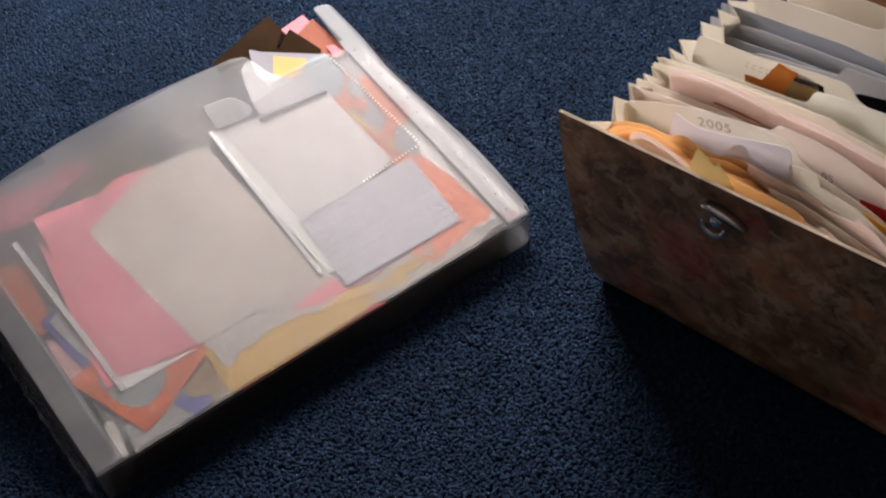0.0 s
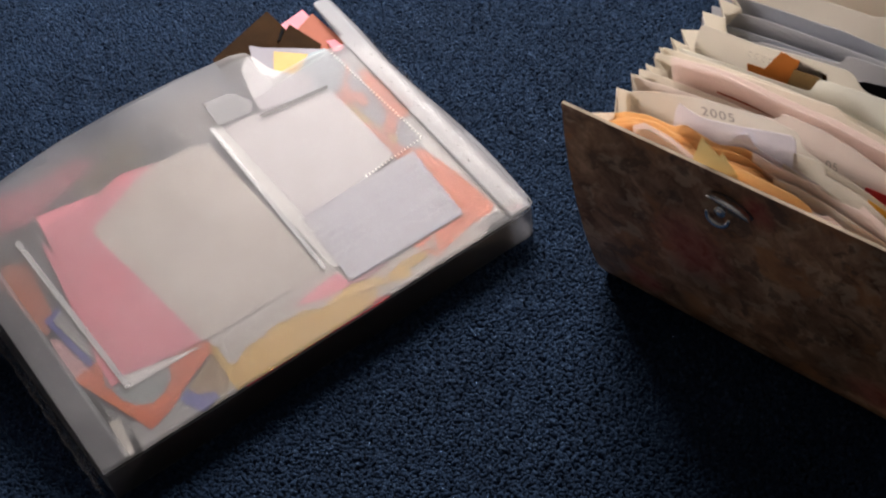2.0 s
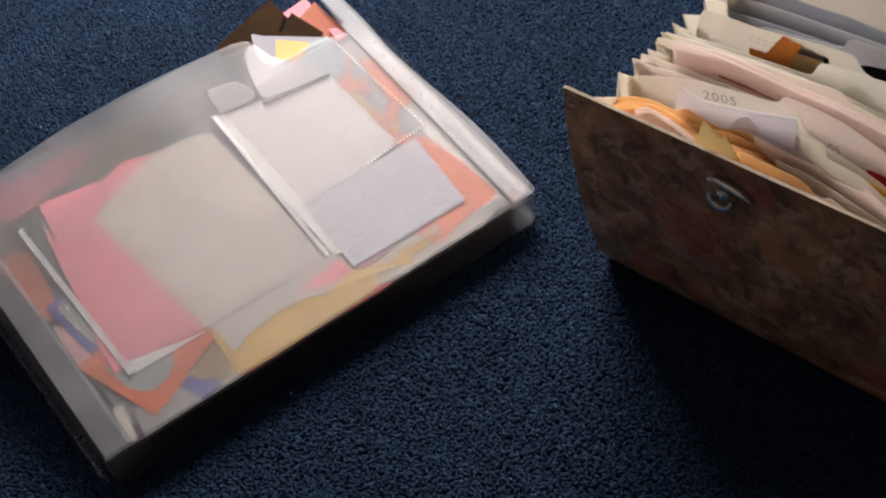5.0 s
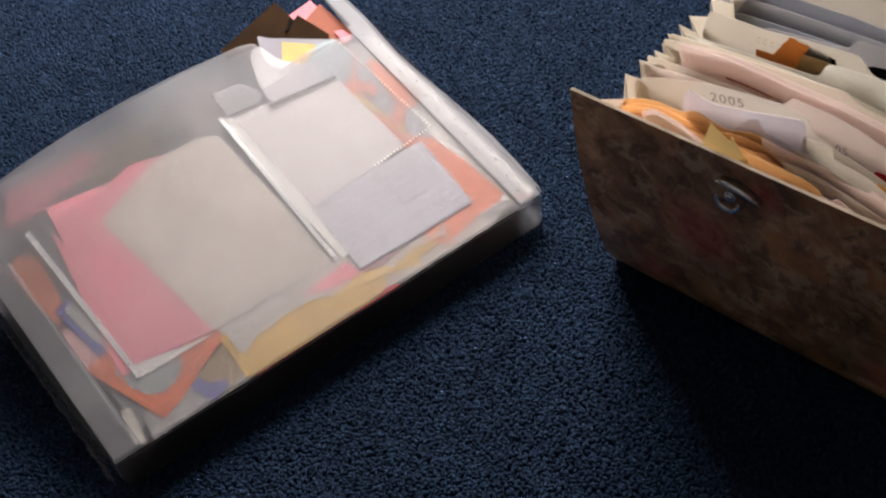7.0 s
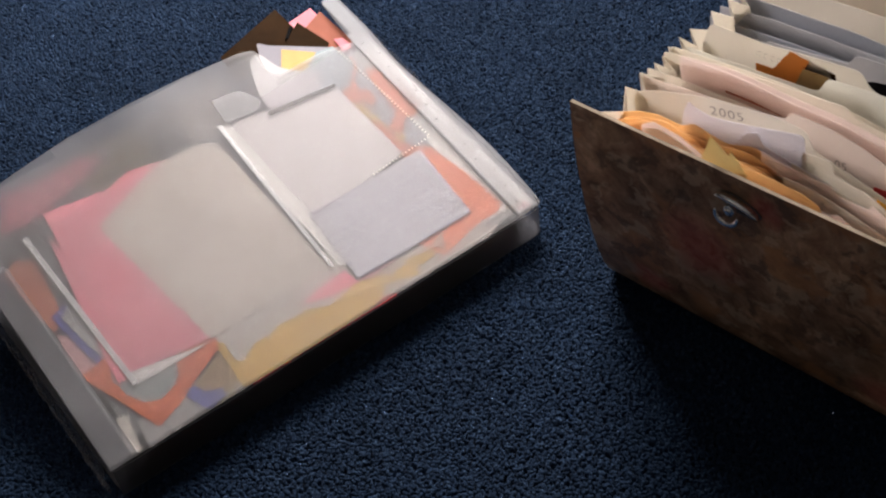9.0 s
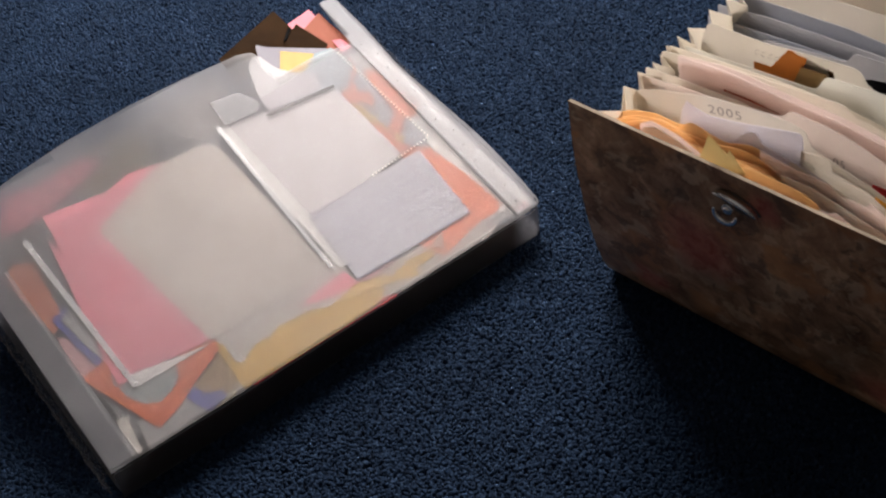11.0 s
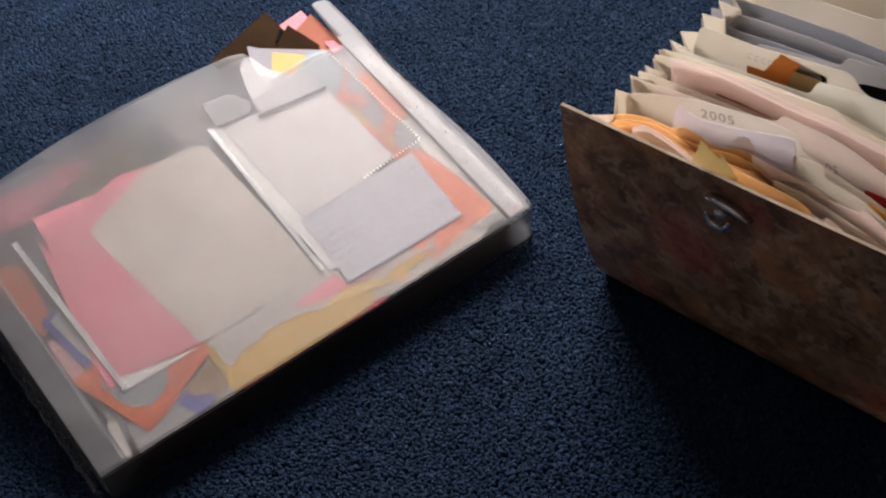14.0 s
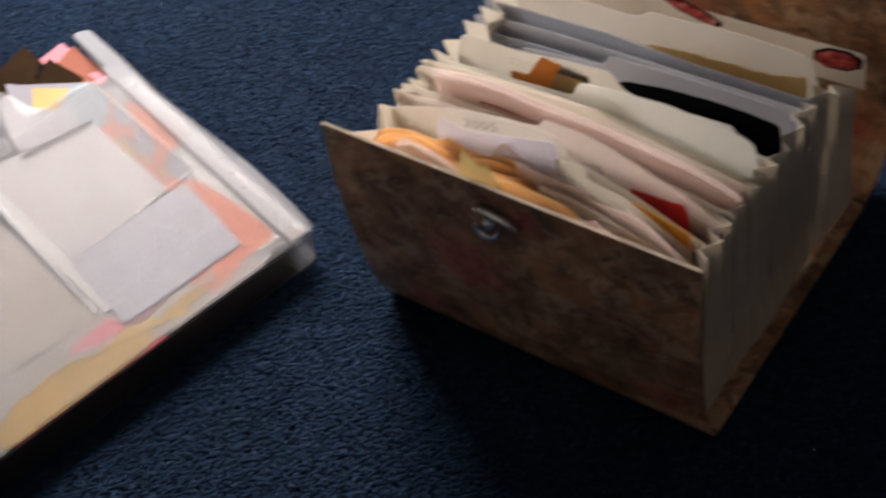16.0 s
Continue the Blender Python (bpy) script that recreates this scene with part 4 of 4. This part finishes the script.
part("red_edge", standing([(0.084, 0.2212), (0.11, 0.2212), (0.136, 0.2195)], 0.0885, 0.0885, seed=3, r=0.0, foot=0.2193, thick=0.0003), RUST, folder, "thin dark red edge")
divider([(0.013, 0.221), (0.094, 0.2335), (0.16, 0.2365), (0.181, 0.239), (0.192, 0.230), (0.241, 0.222), (0.305, 0.209)], 0.103, 0.108, CREAM, "cream card divider", seed=4)
divider([(0.013, 0.220), (0.10, 0.226), (0.17, 0.226), (0.305, 0.205)], 0.113, 0.12, CREAM, "cream card divider", seed=5)
divider([(0.018, 0.214), (0.143, 0.219), (0.151, 0.2375), (0.226, 0.242), (0.284, 0.2335), (0.294, 0.2275), (0.298, 0.206)], 0.125, 0.135, MINT, "pale green card divider with a broad tab", seed=6, r=0.006)
d = divider([(0.024, 0.206), (0.032, 0.233), (0.09, 0.2345), (0.146, 0.240), (0.170, 0.241), (0.179, 0.226), (0.305, 0.200)], 0.142, 0.150, IVORY, "ivory card divider with faint pencil marks", seed=7, r=0.006)
bm = bmesh.new()
pl = upright(0.142, 0.150, 0, 7, 0.12)
for k in range(4):
    for j in range(2):
        a = pl(0.079 + 0.0062 * k + 0.001 * j, 0.2195 + 0.0045 * j)
        bmesh.ops.create_cube(bm, size=1.0, matrix=Matrix.Translation(a + Vector((0, -0.0006, 0))) @ pose(0, 0, 0, 0, 25 - 50 * j, 0) @ Matrix.Diagonal((0.0036, 0.0002, 0.0004, 1)))
part("pencil_marks", bm, GRAPHITE, d, "faint grey pencil marks")
filed("orange_card", torn([(0.0766, 0.2099), (0.0923, 0.2108), (0.0997, 0.2216), (0.1083, 0.2366), (0.1260, 0.2345), (0.1220, 0.2186), (0.1141, 0.2034)], 0.0007, 20, closed=False), 0.1425, 0.1445, AMBER, "torn rust orange card behind a tab", "card", seed=8, r=0.0, foot=0.19)
filed("tan_card", [(0.1150, 0.2050), (0.1224, 0.2266), (0.1453, 0.2280), (0.1450, 0.2107)], 0.1400, 0.1410, TAN, "tan paper slip beside the orange card", "card", seed=8, r=0.001, foot=0.19)
filed("brown_card", [(0.1198, 0.2212), (0.1231, 0.2329), (0.1484, 0.2286), (0.1500, 0.2150)], 0.1455, 0.1455, BROWN, "dark brown card behind the tan slip", "card", seed=8, r=0.0, foot=0.19)
filed("black_folder", [(0.160, 0.212), (0.1700, 0.2178), (0.2065, 0.2232), (0.2399, 0.2250), (0.2725, 0.2239), (0.2980, 0.2205), (0.3000, 0.205)], 0.160, 0.170, BLACK, "black card folder between the dividers", "folder", seed=9, r=0.004)
filed("white_slip", [(0.232, 0.214), (0.264, 0.2145), (0.274, 0.200)], 0.150, 0.160, WHITE, "white paper slip beside the black folder", "paper", seed=10, r=0.0, foot=0.15)
divider([(0.06, 0.20), (0.138, 0.208), (0.145, 0.2215), (0.221, 0.2215), (0.289, 0.2195), (0.299, 0.206)], 0.180, 0.190, GREY_CARD, "grey card divider with a tab", seed=11, r=0.006)
divider([(-0.002, 0.1965), (0.046, 0.1975), (0.111, 0.1995), (0.20, 0.20), (0.300, 0.20)], 0.190, 0.200, SLATE, "slate grey card divider", seed=13, r=0.002)
divider([(0.0, 0.2005), (0.05, 0.2055), (0.10, 0.2065), (0.2, 0.205), (0.303, 0.203)], 0.203, 0.212, GREY_CARD, "grey card divider", seed=14, r=0.002)
divider([(0.004, 0.2105), (0.05, 0.212), (0.12, 0.213), (0.2, 0.206), (0.304, 0.204)], 0.215, 0.224, SLATE, "slate grey card divider", seed=15, r=0.002)
filed("gold_sheet", torn([(0.152, 0.2), (0.175, 0.2025), (0.21, 0.204), (0.261, 0.2065), (0.289, 0.2145), (0.2905, 0.2)], 0.0012, 30, closed=False), 0.232, 0.237, SPOTTED, "crumpled golden paper sheet", seed=16, r=0.0)
divider([(0.014, 0.213), (0.10, 0.2185), (0.14, 0.219), (0.149, 0.2285), (0.218, 0.2325), (0.279, 0.2315), (0.290, 0.225), (0.300, 0.19)], 0.240, 0.245, IVORY, "ivory card divider with a broad tab", seed=17, r=0.008)
divider([(0.014, 0.205), (0.15, 0.196), (0.25, 0.1955), (0.311, 0.196)], 0.292, 0.300, CREAM, "cream paper back pocket", seed=18, r=0.004, lean=0.3, foot=0.15)
pl = upright(0.292, 0.300, 0, 18, 0.3)
for x, z, w, h, tilt in ((0.288, 0.1815, 0.0215, 0.0135, 0.15), (0.160, 0.1920, 0.0260, 0.0085, -0.28)):
    ring = [(k * math.tau / 26, 1.0 + 0.05 * math.sin(8 * k * math.tau / 26 + x * 40)) for k in range(26)]
    rim = [(x + w * r * math.cos(a), z + h * r * math.sin(a) + tilt * w * r * math.cos(a)) for a, r in ring]
    bloom = [(x + w * 0.86 * r * math.cos(a), z + h * 0.80 * r * math.sin(a) + tilt * w * 0.86 * r * math.cos(a)) for a, r in ring]
    rose = link("rose_cutout", sheet_mesh(rim, lambda a, b: pl(a, b) + Vector((0, -0.0014, 0)), 0.01, 0.0004), BLACK, None, "red rose cut-out with a dark rim", "cut-out", "rose cut-outs")
    part("petals", sheet_mesh(bloom, lambda a, b: pl(a, b) + Vector((0, -0.0022, 0)), 0.01, 0.0005), PETAL, rose, "dark red mottled petals")

# papers stuffed behind the front panel
ENV = "curled manila envelope behind the front panel"
filed("manila_envelope", [(0.0134, 0.1989), (0.0237, 0.2097), (0.0381, 0.2189), (0.0603, 0.2264), (0.0845, 0.2252), (0.0950, 0.2337), (0.1055, 0.2308), (0.1246, 0.2268), (0.1483, 0.2361), (0.1657, 0.2319), (0.1811, 0.2172), (0.2084, 0.2049)], 0.030, 0.030, MANILA, ENV, "envelope", seed=21, r=0.006, lean=0.05)
filed("manila_envelope", [(0.0180, 0.2000), (0.0300, 0.2110), (0.0470, 0.2180), (0.0680, 0.2265), (0.0900, 0.2235), (0.1150, 0.2255), (0.1420, 0.2320), (0.1600, 0.2300), (0.1780, 0.2190), (0.2100, 0.2060)], 0.026, 0.026, MANILA, ENV, "envelope", seed=22, r=0.008, lean=0.05)
filed("manila_envelope", [(0.0239, 0.2065), (0.0442, 0.2221), (0.0716, 0.2300), (0.0981, 0.2261), (0.1128, 0.2184), (0.1392, 0.2226), (0.1638, 0.2284), (0.1713, 0.2233), (0.1980, 0.2187), (0.2136, 0.2124)], 0.022, 0.022, MANILA, ENV, "envelope", seed=23, r=0.006, lean=0.05)
filed("manila_envelope", [(0.0300, 0.2130), (0.0500, 0.2250), (0.0760, 0.2290), (0.1000, 0.2225), (0.1250, 0.2235), (0.1500, 0.2290), (0.1690, 0.2265), (0.1900, 0.2215), (0.2090, 0.2150)], 0.0185, 0.0185, MANILA, ENV, "envelope", seed=42, r=0.008, lean=0.04)
filed("manila_envelope", [(0.0381, 0.2159), (0.0595, 0.2290), (0.0873, 0.2284), (0.1145, 0.2226), (0.1387, 0.2298), (0.1595, 0.2297), (0.1732, 0.2273), (0.2022, 0.2213)], 0.015, 0.015, MANILA, ENV, "envelope", seed=41, r=0.006, lean=0.03)
filed("manila_envelope", [(0.1393, 0.2224), (0.1576, 0.2349), (0.1818, 0.2346), (0.2054, 0.2333), (0.2188, 0.2277)], 0.0085, 0.0085, MANILA, ENV, "envelope", seed=46, r=0.005, lean=0.02)
filed("pink_sheet", [(0.0595, 0.2288), (0.0710, 0.2377), (0.0958, 0.2344), (0.1186, 0.2240)], 0.0105, 0.0105, ROSY, "pale pink paper sheet in the file", "paper", seed=45, r=0.001, lean=0.02)
filed("cream_sheet", [(0.0640, 0.2290), (0.0770, 0.2350), (0.0990, 0.2310), (0.1200, 0.2215)], 0.0078, 0.0078, CREAM, "cream paper sheet behind the front panel", "paper", seed=47, r=0.001, lean=0.02)
filed("lilac_sheet", [(0.0776, 0.2176), (0.0808, 0.2359), (0.0855, 0.2471), (0.0902, 0.2437), (0.1063, 0.2411), (0.1413, 0.2495), (0.1838, 0.2619), (0.1868, 0.2596), (0.1879, 0.2388)], 0.0375, 0.0375, LILAC, "lilac white paper sheet in the file", "paper", seed=25, r=0.003, lean=0.08)
filed("lilac_sheet", [(0.1225, 0.2160), (0.1407, 0.2443), (0.1494, 0.2496), (0.1553, 0.2387), (0.1899, 0.2327), (0.2119, 0.2275), (0.245, 0.205)], 0.0335, 0.0335, LILAC, "lilac white folded paper in the file", "paper", seed=26, r=0.003, lean=0.08)
filed("pink_sheet", [(0.1578, 0.2400), (0.1807, 0.2360), (0.2150, 0.2346), (0.2225, 0.2280), (0.2460, 0.2286), (0.2489, 0.2346), (0.2653, 0.2265), (0.2955, 0.2010)], 0.0265, 0.0265, ROSY, "pale pink paper sheet in the file", "paper", seed=28, r=0.001, lean=0.06)
filed("folded_note", [(0.1165, 0.2206), (0.1258, 0.2524), (0.1415, 0.2407), (0.1438, 0.2463), (0.1579, 0.2300)], 0.0060, 0.0060, paper("note_yellow", (0.84, 0.74, 0.48), 0.6, 0.25, 0.08, through_light=0.5), "small folded yellow note", "note", seed=30, r=0.0, lean=0.0, foot=0.16)
filed("cream_sheet", [(0.186, 0.2465), (0.210, 0.249), (0.212, 0.237), (0.242, 0.232), (0.292, 0.204)], 0.037, 0.036, IVORY, "cream paper sheet in the file", "paper", seed=27, r=0.002, lean=0.06)
filed("gold_sheet", [(0.2446, 0.2264), (0.2581, 0.2225), (0.2716, 0.2187), (0.2902, 0.2149), (0.2905, 0.1980)], 0.0435, 0.041, AMBERGOLD, "golden yellow paper sheet in a pocket", "paper", seed=29, r=0.001, lean=0.06)
filed("cream_sheet", [(0.18, 0.236), (0.24, 0.2225), (0.27, 0.2105), (0.298, 0.196)], 0.032, 0.031, CREAM, "cream paper sheet in the file", "paper", seed=31, r=0.002, lean=0.06)
filed("red_card", [(0.2300, 0.2130), (0.2527, 0.2140), (0.2640, 0.2145), (0.2740, 0.2160), (0.2775, 0.2000)], 0.0655, 0.0635, RED, "bright red card between the dividers", "card", seed=32, r=0.002)
filed("red_card", [(0.284, 0.2055), (0.3015, 0.2055), (0.3015, 0.194)], 0.0955, 0.0975, RED, "dark red card between the dividers", "card", seed=33, r=0.0, foot=0.15)

filed("pink_sheet", [(0.150, 0.222), (0.19, 0.2275), (0.225, 0.2225), (0.231, 0.2270), (0.25, 0.218), (0.296, 0.203)], 0.0115, 0.0105, ROSY, "pale pink paper sheet in the file", "paper", seed=43, r=0.001, lean=0.02)
filed("cream_sheet", [(0.18, 0.230), (0.205, 0.2305), (0.23, 0.2255), (0.27, 0.2155), (0.300, 0.201)], 0.0210, 0.0195, IVORY, "cream paper sheet in the file", "paper", seed=44, r=0.001, lean=0.03)

# latch on the front panel
latch = thing("latch", (0.155, -0.004, 0.19), "chrome turn latch", "")
latch.parent = file_box
latch.location = Vector((0.155, -0.0045, 0.19)) - Vector(file_box.location)
SX, SZ = 0.159, 0.2085


def lens(half, high, n=22):
    """A pointed oval, leaning a little down to one end."""
    rim = [(half * math.cos(a), high * math.sin(a) * abs(math.sin(a)) ** 0.3) for a in (k * math.tau / n for k in range(n))]
    return [(SX + x, SZ + z - 0.16 * x) for x, z in rim]


latch_plate = sheet_mesh(lens(0.0200, 0.0078), lambda a, b: Vector((a, -0.0046, b)), 0.02, 0.0014)
part("plate", latch_plate, PLATE_SHADED, latch, smooth=False)
bm = bmesh.new()
rows = []
for k in range(19):
    t = -1 + 2 * k / 18
    x, crown = SX + 0.0200 * t, math.sqrt(max(0.0, 1 - t * t))
    z = SZ - 0.16 * 0.0200 * t + 0.0086 * crown
    rows.append([bm.verts.new((x, -0.0060, z + 0.0004)), bm.verts.new((x, -0.0078 - 0.0040 * crown, z)), bm.verts.new((x, -0.0084 - 0.0046 * crown, z - 0.0012)), bm.verts.new((x, -0.0080 - 0.0040 * crown, z - 0.0026 - 0.0012 * crown))])
for p, q in zip(rows, rows[1:]):
    for k in range(3):
        bm.faces.new((p[k], q[k], q[k + 1], p[k + 1]))
bmesh.ops.recalc_face_normals(bm, faces=bm.faces[:])
bmesh.ops.solidify(bm, geom=bm.faces[:], thickness=0.0008)
part("hood", bm, CHROME, latch, "chrome arched hood", smooth=True)
bm = bmesh.new()
profile = [(0.0060, 0.0), (0.0058, 0.003), (0.0050, 0.0055), (0.0046, 0.0062), (0.0040, 0.0060), (0.0030, 0.0070), (0.0014, 0.0078)]
spin = [[bm.verts.new((0.1545 + r * math.cos(a), -0.0055 - h, 0.2050 + r * math.sin(a))) for a in (math.tau * k / 20 for k in range(20))] for r, h in profile]
for p, q in zip(spin, spin[1:]):
    for k in range(20):
        bm.faces.new((p[k], p[(k + 1) % 20], q[(k + 1) % 20], q[k]))
bm.faces.new(spin[0][::-1])
bm.faces.new(spin[-1])
part("knob", bm, CHROME, latch, "chrome turning knob", smooth=True)
bm = bmesh.new()
seg, tube, R0, r0 = 26, 10, 0.0098, 0.0017
grid = []
for k in range(seg):
    a = radians(165 + 205 * k / (seg - 1))
    c = Vector((0.1520 + R0 * math.cos(a), -0.0100, 0.1985 + R0 * 0.88 * math.sin(a)))
    out = Vector((math.cos(a), 0, math.sin(a)))
    wide = r0 * (0.55 + 0.6 * math.sin(math.pi * k / (seg - 1)))
    grid.append([bm.verts.new(c + out * wide * math.cos(b) * 1.5 + Vector((0, 1, 0)) * wide * math.sin(b)) for b in (math.tau * j / tube for j in range(tube))])
for p, q in zip(grid, grid[1:]):
    for j in range(tube):
        bm.faces.new((p[j], q[j], q[(j + 1) % tube], p[(j + 1) % tube]))
bm.faces.new(grid[0])
bm.faces.new(grid[-1])
part("ring", bm, CHROME, latch, "polished chrome half ring", smooth=True)
